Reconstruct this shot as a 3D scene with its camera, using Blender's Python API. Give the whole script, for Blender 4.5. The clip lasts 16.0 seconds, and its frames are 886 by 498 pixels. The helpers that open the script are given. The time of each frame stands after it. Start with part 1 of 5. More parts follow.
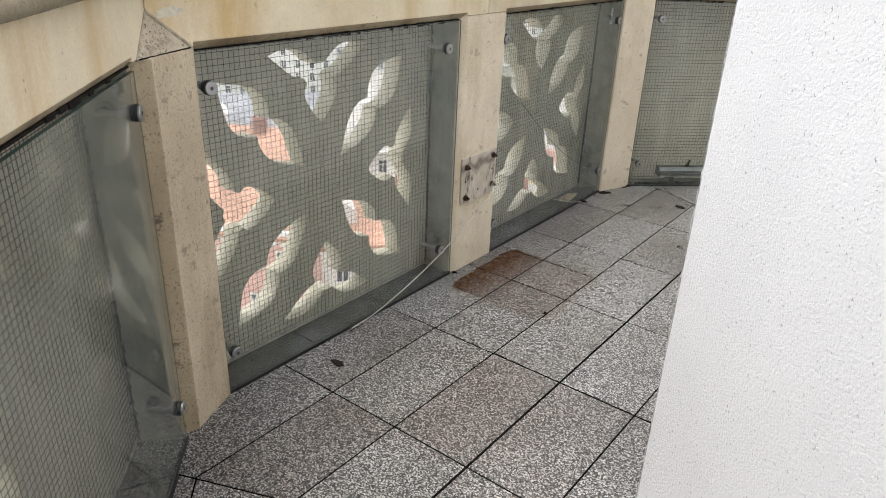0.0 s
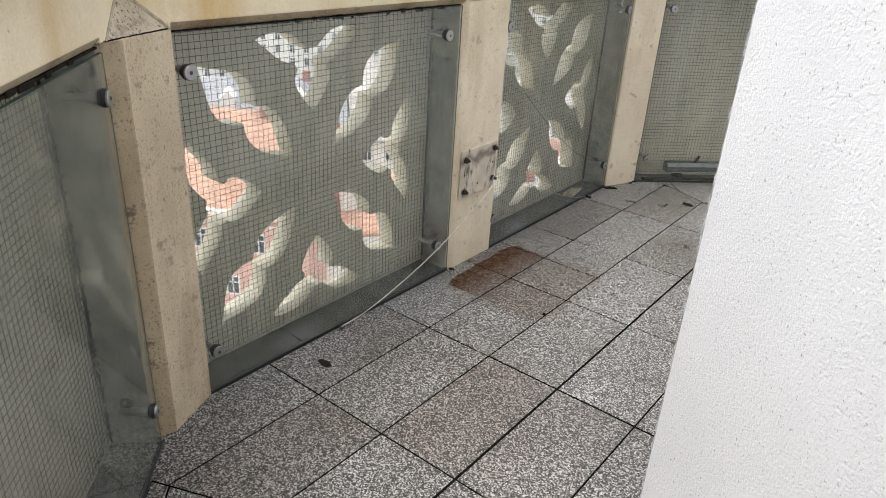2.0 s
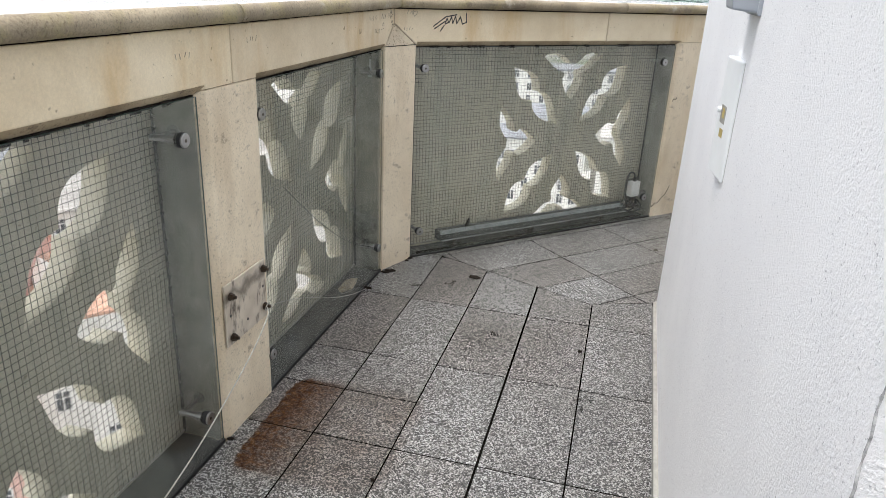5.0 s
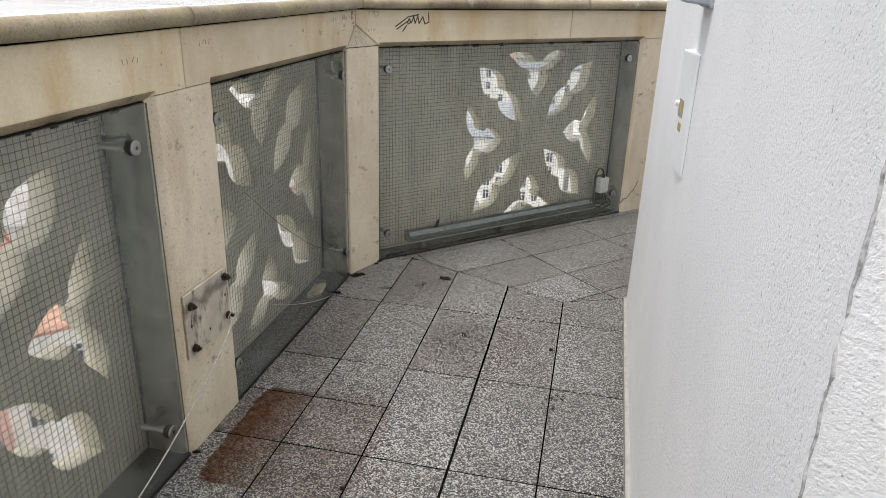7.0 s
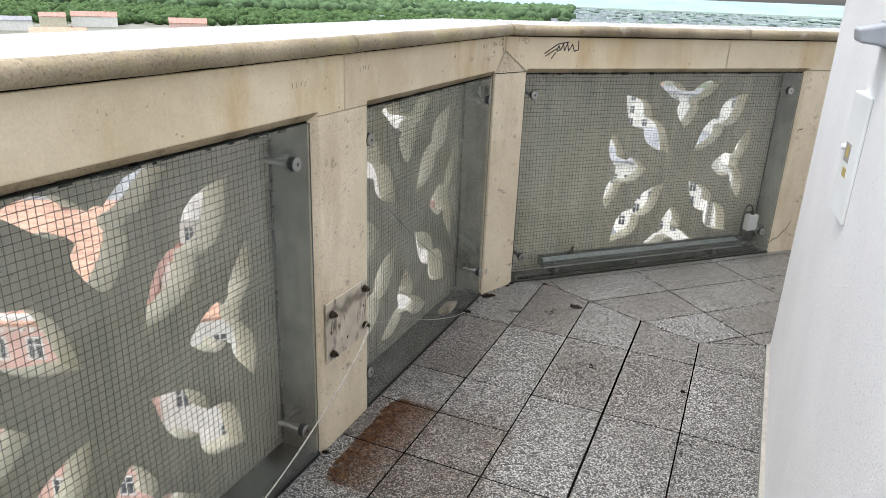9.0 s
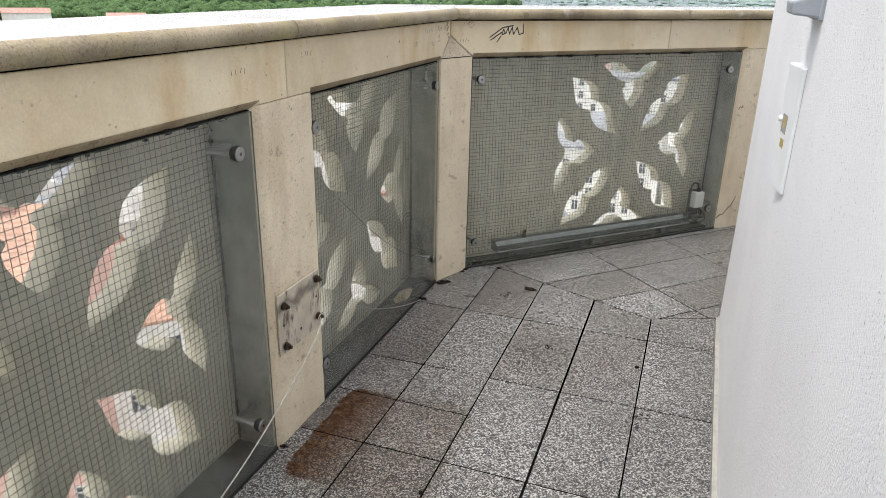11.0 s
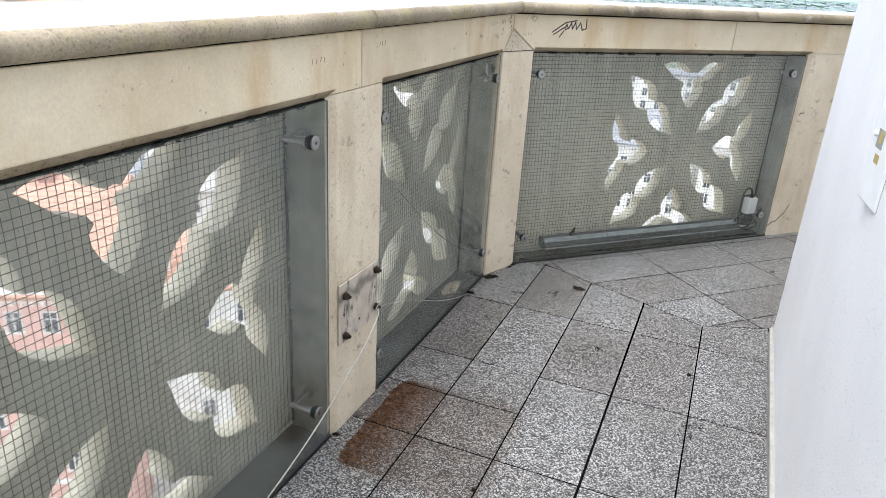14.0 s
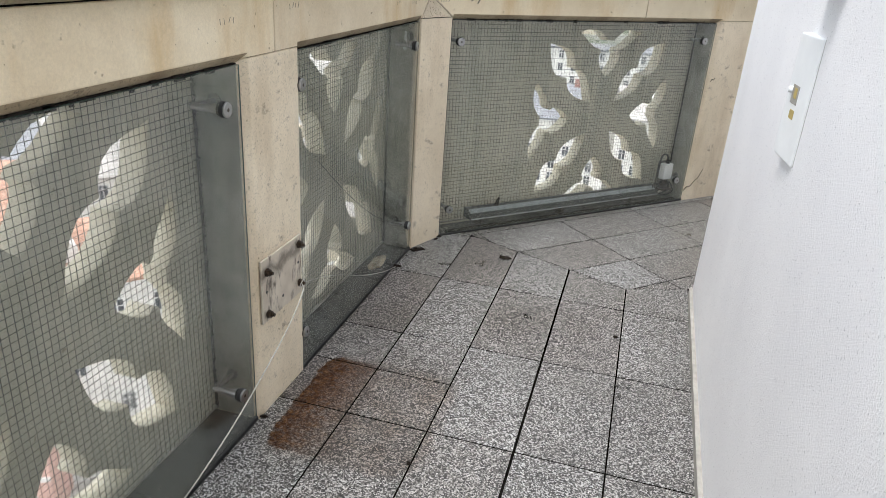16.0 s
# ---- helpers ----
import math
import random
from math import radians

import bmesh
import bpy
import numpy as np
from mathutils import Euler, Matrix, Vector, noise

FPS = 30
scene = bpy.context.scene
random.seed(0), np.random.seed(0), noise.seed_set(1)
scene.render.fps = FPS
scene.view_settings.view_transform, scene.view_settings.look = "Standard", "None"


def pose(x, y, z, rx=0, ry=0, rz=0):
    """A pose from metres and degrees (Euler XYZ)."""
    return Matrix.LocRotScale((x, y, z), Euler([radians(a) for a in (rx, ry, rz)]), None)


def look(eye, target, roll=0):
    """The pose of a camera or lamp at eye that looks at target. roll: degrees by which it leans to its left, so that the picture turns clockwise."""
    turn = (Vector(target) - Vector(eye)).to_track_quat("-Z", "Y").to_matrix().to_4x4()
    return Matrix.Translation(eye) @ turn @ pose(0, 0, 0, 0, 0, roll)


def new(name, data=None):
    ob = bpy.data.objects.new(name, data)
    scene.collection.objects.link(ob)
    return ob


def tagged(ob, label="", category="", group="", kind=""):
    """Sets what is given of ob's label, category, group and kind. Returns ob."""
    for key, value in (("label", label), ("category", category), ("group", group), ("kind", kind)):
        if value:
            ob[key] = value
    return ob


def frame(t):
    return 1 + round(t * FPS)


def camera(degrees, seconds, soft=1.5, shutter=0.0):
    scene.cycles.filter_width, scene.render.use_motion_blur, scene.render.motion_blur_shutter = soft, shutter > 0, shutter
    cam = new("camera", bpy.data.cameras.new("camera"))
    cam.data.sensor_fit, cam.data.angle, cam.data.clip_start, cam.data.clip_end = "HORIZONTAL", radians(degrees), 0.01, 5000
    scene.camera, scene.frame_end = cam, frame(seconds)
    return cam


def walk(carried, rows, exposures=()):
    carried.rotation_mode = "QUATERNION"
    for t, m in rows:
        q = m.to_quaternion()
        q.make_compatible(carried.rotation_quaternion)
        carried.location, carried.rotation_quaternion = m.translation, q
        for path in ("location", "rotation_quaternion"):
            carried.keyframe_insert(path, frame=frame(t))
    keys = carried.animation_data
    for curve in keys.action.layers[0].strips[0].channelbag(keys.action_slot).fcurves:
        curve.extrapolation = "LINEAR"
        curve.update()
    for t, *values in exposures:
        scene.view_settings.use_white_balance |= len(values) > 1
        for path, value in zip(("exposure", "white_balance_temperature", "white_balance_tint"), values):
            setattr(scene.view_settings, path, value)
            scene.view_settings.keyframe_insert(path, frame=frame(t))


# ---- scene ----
cam = camera(64.7, 16.0, soft=0.6)
PATH = [
    (0, (0.018, -0.017, 1.554), (-1.074, 1.436, 0.719), 2.4),
    (0.5, (0.019, -0.044, 1.549), (-1.095, 1.393, 0.715), 2.6),
    (1, (0.004, -0.042, 1.554), (-1.112, 1.395, 0.723), 2.9),
    (1.5, (0.032, 0.015, 1.546), (-1.136, 1.413, 0.721), 2.7),
    (2, (-0.031, 0.111, 1.532), (-1.125, 1.544, 0.667), 3.4),
    (2.5, (-0.236, 0.254, 1.528), (-1.246, 1.744, 0.655), 4.1),
    (3, (-0.377, 0.365, 1.516), (-1.347, 1.864, 0.616), 5.0),
    (3.5, (-0.494, 0.547, 1.528), (-1.47, 2.083, 0.699), 4.0),
    (4, (-0.618, 0.613, 1.553), (-1.406, 2.276, 0.769), 3.2),
    (4.5, (-0.647, 0.645, 1.565), (-1.275, 2.388, 0.812), 3.4),
    (5, (-0.616, 0.686, 1.56), (-1.061, 2.495, 0.832), 2.8),
    (5.2, (-0.608, 0.701, 1.561), (-0.985, 2.527, 0.838), 2.7),
    (7.3, (-0.57, 0.724, 1.553), (-0.962, 2.547, 0.831), 1.5),
    (7.5, (-0.564, 0.724, 1.556), (-1.016, 2.537, 0.842), 1.5),
    (8, (-0.566, 0.72, 1.554), (-1.149, 2.502, 0.859), 1.3),
    (8.5, (-0.585, 0.698, 1.571), (-1.343, 2.418, 0.889), 1.8),
    (9, (-0.593, 0.697, 1.584), (-1.333, 2.425, 0.899), 2.2),
    (9.2, (-0.590, 0.698, 1.579), (-1.311, 2.437, 0.884), 2.1),
    (11.3, (-0.58, 0.711, 1.564), (-1.199, 2.476, 0.855), 1.2),
    (11.5, (-0.601, 0.689, 1.564), (-1.335, 2.412, 0.863), 1.1),
    (12, (-0.64, 0.658, 1.564), (-1.629, 2.239, 0.84), 0.8),
    (12.5, (-0.682, 0.638, 1.567), (-1.795, 2.121, 0.817), 1.4),
    (13, (-0.701, 0.646, 1.576), (-1.728, 2.184, 0.814), 2.5),
    (13.5, (-0.705, 0.662, 1.578), (-1.567, 2.298, 0.816), 2.7),
    (14, (-0.711, 0.687, 1.579), (-1.394, 2.415, 0.837), 3.4),
    (14.5, (-0.677, 0.697, 1.578), (-1.243, 2.481, 0.874), 3.1),
    (15, (-0.669, 0.703, 1.574), (-1.194, 2.501, 0.874), 3.2),
    (15.5, (-0.661, 0.695, 1.563), (-1.151, 2.498, 0.849), 3.3),
    (16, (-0.731, 0.727, 1.532), (-1.199, 2.505, 0.744), 3.9),
]
walk(cam, [(t, look(eye, target, roll)) for t, eye, target, roll in PATH], [(0, 1.35, 6600, 10), (2.0, 1.35, 6600, 10), (2.5, 1.45, 6600, 10), (3.0, 1.61, 6550, 10), (3.5, 1.77, 6500, 10), (4.0, 1.75, 6460, 10), (4.5, 1.55, 6360, 10), (5.0, 1.27, 6460, 10), (7.5, 1.06, 6600, 10), (8.0, 1.12, 6600, 10), (8.5, 1.30, 6650, 10), (9.0, 1.30, 6460, 10), (11.5, 1.22, 6610, 10), (12.0, 1.33, 6360, 10), (12.5, 1.39, 6160, 10), (13.0, 1.45, 6010, 10), (14.0, 1.55, 6110, 10), (14.6, 1.35, 6260, 10), (15.0, 1.35, 6560, 10), (16, 1.33, 6410, 10)])

# ---- world and light ----
world = bpy.data.worlds.new("overcast_sky")
scene.world = world
world.use_nodes = True
wn, wl = world.node_tree.nodes, world.node_tree.links
wn.clear()
sky = wn.new("ShaderNodeTexSky")
sky.sky_type, sky.sun_disc = "NISHITA", False
sky.sun_elevation, sky.sun_rotation = radians(78), radians(225)
sky.dust_density, sky.air_density, sky.ozone_density = 4.0, 1.0, 1.0
grey = wn.new("ShaderNodeHueSaturation")
grey.inputs["Saturation"].default_value = 0.34
back = wn.new("ShaderNodeBackground")
back.inputs["Strength"].default_value = 0.15
wout = wn.new("ShaderNodeOutputWorld")
wl.new(sky.outputs[0], grey.inputs["Color"])
wl.new(grey.outputs[0], back.inputs["Color"])
wl.new(back.outputs[0], wout.inputs["Surface"])
sun = new("sun", bpy.data.lights.new("sun", "SUN"))
sun.data.energy, sun.data.angle, sun.data.color = 1.0, radians(40), (1.0, 0.99, 0.97)
sun.matrix_world = look((-3, -3, 20), (0, 0, 0))


# ---- materials ----
def mat(name):
    m = bpy.data.materials.new(name)
    m.use_nodes = True
    nt = m.node_tree
    b = nt.nodes["Principled BSDF"]
    return m, nt, b


def node(nt, kind, **values):
    n = nt.nodes.new(kind)
    for key, value in values.items():
        n.inputs[key.replace("_", " ")].default_value = value
    return n


def noise_at(nt, scale, detail=4.0, rough=0.55, stretch=None):
    geo = nt.nodes.new("ShaderNodeNewGeometry")
    n = node(nt, "ShaderNodeTexNoise", Scale=scale, Detail=detail, Roughness=rough)
    if stretch:
        mp = node(nt, "ShaderNodeMapping", Scale=stretch)
        nt.links.new(geo.outputs["Position"], mp.inputs["Vector"])
        nt.links.new(mp.outputs[0], n.inputs["Vector"])
    else:
        nt.links.new(geo.outputs["Position"], n.inputs["Vector"])
    return n.outputs["Fac"]


def ramp(nt, source, stops):
    r = nt.nodes.new("ShaderNodeValToRGB")
    els = r.color_ramp.elements
    while len(els) < len(stops):
        els.new(0.5)
    for e, (p, c) in zip(els, stops):
        e.position = p
        e.color = (*c, 1) if len(c) == 3 else (c[0], c[0], c[0], 1)
    nt.links.new(source, r.inputs[0])
    return r.outputs["Color"]


def mix(nt, a, b, fac, kind="MIX"):
    n = nt.nodes.new("ShaderNodeMix")
    n.data_type, n.blend_type = "RGBA", kind
    for value, socket in ((fac, n.inputs[0]), (a, n.inputs[6]), (b, n.inputs[7])):
        if isinstance(value, (int, float)):
            socket.default_value = value
        elif isinstance(value, tuple):
            socket.default_value = (*value, 1)
        else:
            nt.links.new(value, socket)
    return n.outputs[2]


def math_node(nt, op, a, b=0.0, clamp=False):
    n = nt.nodes.new("ShaderNodeMath")
    n.operation, n.use_clamp = op, clamp
    for value, socket in ((a, n.inputs[0]), (b, n.inputs[1])):
        if isinstance(value, (int, float)):
            socket.default_value = value
        else:
            nt.links.new(value, socket)
    return n.outputs[0]


def bump(nt, b, height, strength, distance):
    n = node(nt, "ShaderNodeBump", Strength=strength, Distance=distance)
    nt.links.new(height, n.inputs["Height"])
    nt.links.new(n.outputs[0], b.inputs["Normal"])


def sandstone(name, light, dark, stain, wet_bright_top=False, stain_amount=0.5, scuffs=0.0, coarse=1.0, drops=False, pitted=0.0, moss=0.0):
    m, nt, b = mat(name)
    big = ramp(nt, noise_at(nt, 3.2, 6.0, 0.6), [(0.3, dark), (0.68, light)])
    streak = ramp(nt, noise_at(nt, 3.6, 6.0, 0.62, (1.0, 1.0, 0.25)), [(0.50, (0.0,)), (0.70, (stain_amount,))])
    col = mix(nt, big, stain, streak)
    grain = ramp(nt, noise_at(nt, 150.0, 4.0, 0.75), [(0.3, (1 - 0.11 * coarse, 1 - 0.115 * coarse, 1 - 0.12 * coarse)), (0.7, (1 + 0.05 * coarse, 1 + 0.05 * coarse, 1 + 0.045 * coarse))])
    col = mix(nt, col, grain, 1.0, "MULTIPLY")
    pits = ramp(nt, noise_at(nt, 38.0, 2.0, 0.5), [(0.22, (0.45, 0.42, 0.38)), (0.30, (1.0, 1.0, 1.0))])
    col = mix(nt, col, pits, 1.0, "MULTIPLY")
    geo2 = nt.nodes.new("ShaderNodeNewGeometry")
    dots = node(nt, "ShaderNodeTexVoronoi", Scale=24.0, Randomness=1.0)
    nt.links.new(geo2.outputs["Position"], dots.inputs["Vector"])
    col = mix(nt, col, ramp(nt, dots.outputs["Distance"], [(0.022, (0.30, 0.27, 0.23)), (0.038, (1.0, 1.0, 1.0))]), 0.9, "MULTIPLY")
    if moss:
        patch = ramp(nt, noise_at(nt, 5.5, 6.0, 0.65), [(0.52, (0.0,)), (0.66, (moss,))])
        col = mix(nt, col, (0.34, 0.30, 0.13), patch)
        lichen = ramp(nt, noise_at(nt, 9.0, 5.0, 0.6), [(0.60, (0.0,)), (0.70, (moss * 0.7,))])
        col = mix(nt, col, (0.60, 0.59, 0.54), lichen)
    if pitted:
        where = ramp(nt, noise_at(nt, 12.0, 5.0, 0.6), [(0.30, (0.0,)), (0.52, (pitted,))])
        dark = ramp(nt, noise_at(nt, 130.0, 3.0, 0.65), [(0.34, (1.0,)), (0.45, (0.0,))])
        col = mix(nt, col, (0.05, 0.04, 0.03), math_node(nt, "MULTIPLY", dark, where))
    if drops:
        wetd = node(nt, "ShaderNodeTexVoronoi", Scale=55.0, Randomness=1.0)
        nt.links.new(geo2.outputs["Position"], wetd.inputs["Vector"])
        few = ramp(nt, noise_at(nt, 3.5, 4.0), [(0.54, (0.0,)), (0.60, (1.0,))])
        dot = ramp(nt, wetd.outputs["Distance"], [(0.09, (1.0,)), (0.12, (0.0,))])
        col = mix(nt, col, (0.92, 0.92, 0.90), math_node(nt, "MULTIPLY", few, dot))
    if scuffs:
        spots = ramp(nt, noise_at(nt, 11.0, 6.0, 0.7, (1.0, 1.0, 1.6)), [(0.60, (0.0,)), (0.68, (scuffs,))])
        col = mix(nt, col, (0.13, 0.095, 0.07), spots)
    info = nt.nodes.new("ShaderNodeObjectInfo")
    tone = ramp(nt, info.outputs["Random"], [(0.0, (0.92, 0.91, 0.90)), (1.0, (1.04, 1.03, 1.0))])
    col = mix(nt, col, tone, 1.0, "MULTIPLY")
    nt.links.new(col, b.inputs["Base Color"])
    b.inputs["Roughness"].default_value = 0.75
    if wet_bright_top:
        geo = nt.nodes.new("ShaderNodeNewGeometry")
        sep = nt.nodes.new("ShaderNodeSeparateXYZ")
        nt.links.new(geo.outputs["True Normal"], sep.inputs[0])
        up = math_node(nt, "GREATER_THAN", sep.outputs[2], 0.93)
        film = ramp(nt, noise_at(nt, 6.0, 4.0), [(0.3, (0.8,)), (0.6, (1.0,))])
        # the sky's sheen on the wet top is painted as a pale base colour
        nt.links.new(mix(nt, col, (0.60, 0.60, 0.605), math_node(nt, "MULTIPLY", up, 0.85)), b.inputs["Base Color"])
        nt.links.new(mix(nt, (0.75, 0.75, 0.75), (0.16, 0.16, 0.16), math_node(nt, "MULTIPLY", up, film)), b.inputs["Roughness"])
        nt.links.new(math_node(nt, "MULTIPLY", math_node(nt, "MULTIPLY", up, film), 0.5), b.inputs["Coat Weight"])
        b.inputs["Coat Roughness"].default_value = 0.08
    h = math_node(nt, "ADD", noise_at(nt, 220.0, 3.0, 0.6), math_node(nt, "MULTIPLY", noise_at(nt, 25.0, 4.0, 0.6), 1.5))
    bump(nt, b, h, 0.35, 0.002 + 0.001 * coarse)
    return m


STONE = sandstone("sandstone", (0.85, 0.755, 0.575), (0.68, 0.57, 0.395), (0.57, 0.37, 0.13), stain_amount=0.7)
PILLAR = sandstone("pillar_sandstone", (0.84, 0.745, 0.585), (0.69, 0.595, 0.445), (0.44, 0.32, 0.18), stain_amount=0.55, scuffs=0.55, pitted=0.3)
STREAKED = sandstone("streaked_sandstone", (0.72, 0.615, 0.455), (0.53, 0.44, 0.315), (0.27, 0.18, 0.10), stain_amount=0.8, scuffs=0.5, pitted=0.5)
# brown stained stone, darkened further so that turned-away faces look shaded
STAINED_SHADED = sandstone("stained_shaded_sandstone", (0.52, 0.43, 0.30), (0.36, 0.28, 0.18), (0.15, 0.095, 0.05), stain_amount=0.8, scuffs=0.95, pitted=0.6)
CAP = sandstone("weathered_sandstone", (0.70, 0.62, 0.48), (0.55, 0.47, 0.35), (0.20, 0.16, 0.12), stain_amount=0.45, scuffs=0.5, pitted=0.95)
COPING = sandstone("coping_sandstone", (0.42, 0.36, 0.26), (0.23, 0.19, 0.13), (0.10, 0.08, 0.06), scuffs=0.6, coarse=2.6, wet_bright_top=True, stain_amount=0.6, pitted=0.45, moss=0.6)
TRACERY = sandstone("tracery_sandstone", (0.765, 0.735, 0.625), (0.65, 0.625, 0.515), (0.43, 0.40, 0.29), stain_amount=0.35, drops=True)


def granite(name, tint, rust=True):
    m, nt, b = mat(name)
    geo = nt.nodes.new("ShaderNodeNewGeometry")
    vor = node(nt, "ShaderNodeTexVoronoi", Scale=235.0, Randomness=1.0)
    nt.links.new(geo.outputs["Position"], vor.inputs["Vector"])
    sepc = nt.nodes.new("ShaderNodeSeparateColor")
    nt.links.new(vor.outputs["Color"], sepc.inputs[0])
    chips = ramp(nt, sepc.outputs[0], [(0.0, (0.012, 0.012, 0.012)), (0.33, (0.030, 0.029, 0.028)), (0.41, (0.155, 0.153, 0.143)),
                                       (0.62, (0.23, 0.227, 0.215)), (0.72, (0.60, 0.60, 0.595)), (1.0, (0.82, 0.82, 0.82))])
    fine = ramp(nt, noise_at(nt, 120.0, 4.0, 0.75), [(0.36, (0.30, 0.30, 0.30)), (0.62, (1.28, 1.28, 1.28))])
    col = mix(nt, chips, fine, 0.85, "MULTIPLY")
    info = nt.nodes.new("ShaderNodeObjectInfo")
    tone = ramp(nt, info.outputs["Random"], [(0.0, (0.47, 0.437, 0.415)), (0.5, (0.56, 0.55, 0.535)), (1.0, (0.645, 0.65, 0.645))])
    col = mix(nt, col, tone, 1.0, "MULTIPLY")
    patch = ramp(nt, noise_at(nt, 2.3, 5.0, 0.6), [(0.34, (0.74, 0.73, 0.71)), (0.60, tint)])
    col = mix(nt, col, patch, 1.0, "MULTIPLY")
    wet = ramp(nt, noise_at(nt, 2.3, 5.0, 0.6), [(0.32, (0.27,)), (0.42, (0.35,)), (0.62, (0.50,))])
    if rust:
        sep = nt.nodes.new("ShaderNodeSeparateXYZ")
        nt.links.new(geo.outputs["Position"], sep.inputs[0])
        wob = math_node(nt, "MULTIPLY", math_node(nt, "SUBTRACT", noise_at(nt, 14.0, 4.0), 0.5), 0.05)

        def blot(cx, cy, rx, ry, p, soft):
            ax = math_node(nt, "POWER", math_node(nt, "ABSOLUTE", math_node(nt, "DIVIDE", math_node(nt, "SUBTRACT", math_node(nt, "ADD", sep.outputs[0], wob), cx), rx)), p)
            ay = math_node(nt, "POWER", math_node(nt, "ABSOLUTE", math_node(nt, "DIVIDE", math_node(nt, "SUBTRACT", math_node(nt, "ADD", sep.outputs[1], wob), cy), ry)), p)
            d = math_node(nt, "ADD", ax, ay)
            return math_node(nt, "DIVIDE", math_node(nt, "SUBTRACT", 1.0 + soft, d), 2 * soft, True)
        fade = math_node(nt, "DIVIDE", math_node(nt, "SUBTRACT", -1.49, math_node(nt, "ADD", sep.outputs[0], math_node(nt, "MULTIPLY", wob, 1.6))), 0.20, True)
        core = math_node(nt, "MULTIPLY", math_node(nt, "MULTIPLY", blot(-1.615, 2.665, 0.130, 0.290, 7.0, 0.16), fade), ramp(nt, noise_at(nt, 30.0, 5.0, 0.7), [(0.28, (0.72,)), (0.55, (1.0,))]))
        halo = math_node(nt, "MULTIPLY", blot(-1.48, 2.665, 0.27, 0.31, 6.0, 0.35), ramp(nt, noise_at(nt, 9.0, 5.0, 0.65), [(0.35, (0.25,)), (0.7, (0.80,))]))
        low = math_node(nt, "MULTIPLY", blot(-1.25, 1.72, 0.36, 0.34, 2.6, 0.6), ramp(nt, noise_at(nt, 7.0, 5.0, 0.65), [(0.35, (0.2,)), (0.7, (0.55,))]))
        rustcol = ramp(nt, noise_at(nt, 45.0, 4.0, 0.7), [(0.3, (0.012, 0.005, 0.003)), (0.48, (0.040, 0.016, 0.006)), (0.62, (0.095, 0.042, 0.012)), (0.8, (0.19, 0.115, 0.040))])
        col = mix(nt, col, (0.46, 0.34, 0.25), halo, "MULTIPLY")
        col = mix(nt, col, (0.72, 0.64, 0.58), low, "MULTIPLY")
        col = mix(nt, col, rustcol, math_node(nt, "MULTIPLY", core, 0.88))
    nt.links.new(col, b.inputs["Base Color"])
    if rust:
        wet = mix(nt, wet, (0.8, 0.8, 0.8), core)
    nt.links.new(wet, b.inputs["Roughness"])
    b.inputs["Specular IOR Level"].default_value = 0.5
    if rust:
        nt.links.new(math_node(nt, "SUBTRACT", 0.5, math_node(nt, "MULTIPLY", core, 0.42)), b.inputs["Specular IOR Level"])
    bump(nt, b, vor.outputs["Distance"], 0.25, 0.002)
    return m


GRANITE = granite("granite_terrazzo", (1.0, 1.0, 1.0))


def plain(name, color, rough=0.6, metal=0.0, scale=30.0, spread=0.18, depth=0.0, gloss=0.5):
    m, nt, b = mat(name)
    lo = tuple(c * (1 - spread) for c in color)
    hi = tuple(min(1.0, c * (1 + spread)) for c in color)
    col = ramp(nt, noise_at(nt, scale, 5.0, 0.6), [(0.3, lo), (0.7, hi)])
    nt.links.new(col, b.inputs["Base Color"])
    b.inputs["Roughness"].default_value, b.inputs["Metallic"].default_value = rough, metal
    b.inputs["Specular IOR Level"].default_value = gloss
    if depth:
        bump(nt, b, noise_at(nt, scale * 4, 4.0, 0.6), 0.4, depth)
    return m


def roughcast(name):
    m, nt, b = mat(name)
    col = ramp(nt, noise_at(nt, 2.0, 6.0, 0.6), [(0.3, (0.70, 0.70, 0.705)), (0.7, (0.765, 0.765, 0.765))])
    specks = ramp(nt, noise_at(nt, 160.0, 2.0, 0.6), [(0.27, (0.52, 0.52, 0.53)), (0.36, (1.0, 1.0, 1.0))])
    nt.links.new(mix(nt, col, specks, 1.0, "MULTIPLY"), b.inputs["Base Color"])
    b.inputs["Roughness"].default_value = 0.85
    h = math_node(nt, "ADD", noise_at(nt, 170.0, 4.0, 0.65), math_node(nt, "MULTIPLY", noise_at(nt, 115.0, 3.0, 0.6), 0.4))
    bump(nt, b, h, 0.6, 0.0042)
    return m


PLASTER = roughcast("white_roughcast")
MORTAR = plain("brown_mortar", (0.42, 0.36, 0.27), 0.9, 0.0, 60.0, 0.3, 0.003)
BED = plain("dark_mortar", (0.007, 0.0065, 0.006), 0.95, 0.0, 60.0, 0.5, 0.0, 0.0)
HOLDER = plain("satin_grey_metal", (0.20, 0.20, 0.19), 0.5, 0.5, 60.0, 0.2)
JAMB = plain("grey_concrete_jamb", (0.31, 0.307, 0.27), 0.7, 0.0, 9.0, 0.35, 0.002)
SILL = plain("wet_slate_sill", (0.036, 0.039, 0.037), 0.28, 0.0, 14.0, 0.65, 0.003)
STEEL = plain("brushed_steel", (0.42, 0.42, 0.42), 0.3, 1.0, 80.0, 0.15)
BRONZE = plain("tarnished_bolt_metal", (0.075, 0.055, 0.04), 0.38, 0.85, 90.0, 0.5)
DARKSTEEL = plain("oxidised_steel", (0.10, 0.085, 0.075), 0.5, 0.8, 60.0, 0.4)
WIRE = plain("net_wire", (0.055, 0.056, 0.05), 0.65, 0.1, 40.0, 0.3)
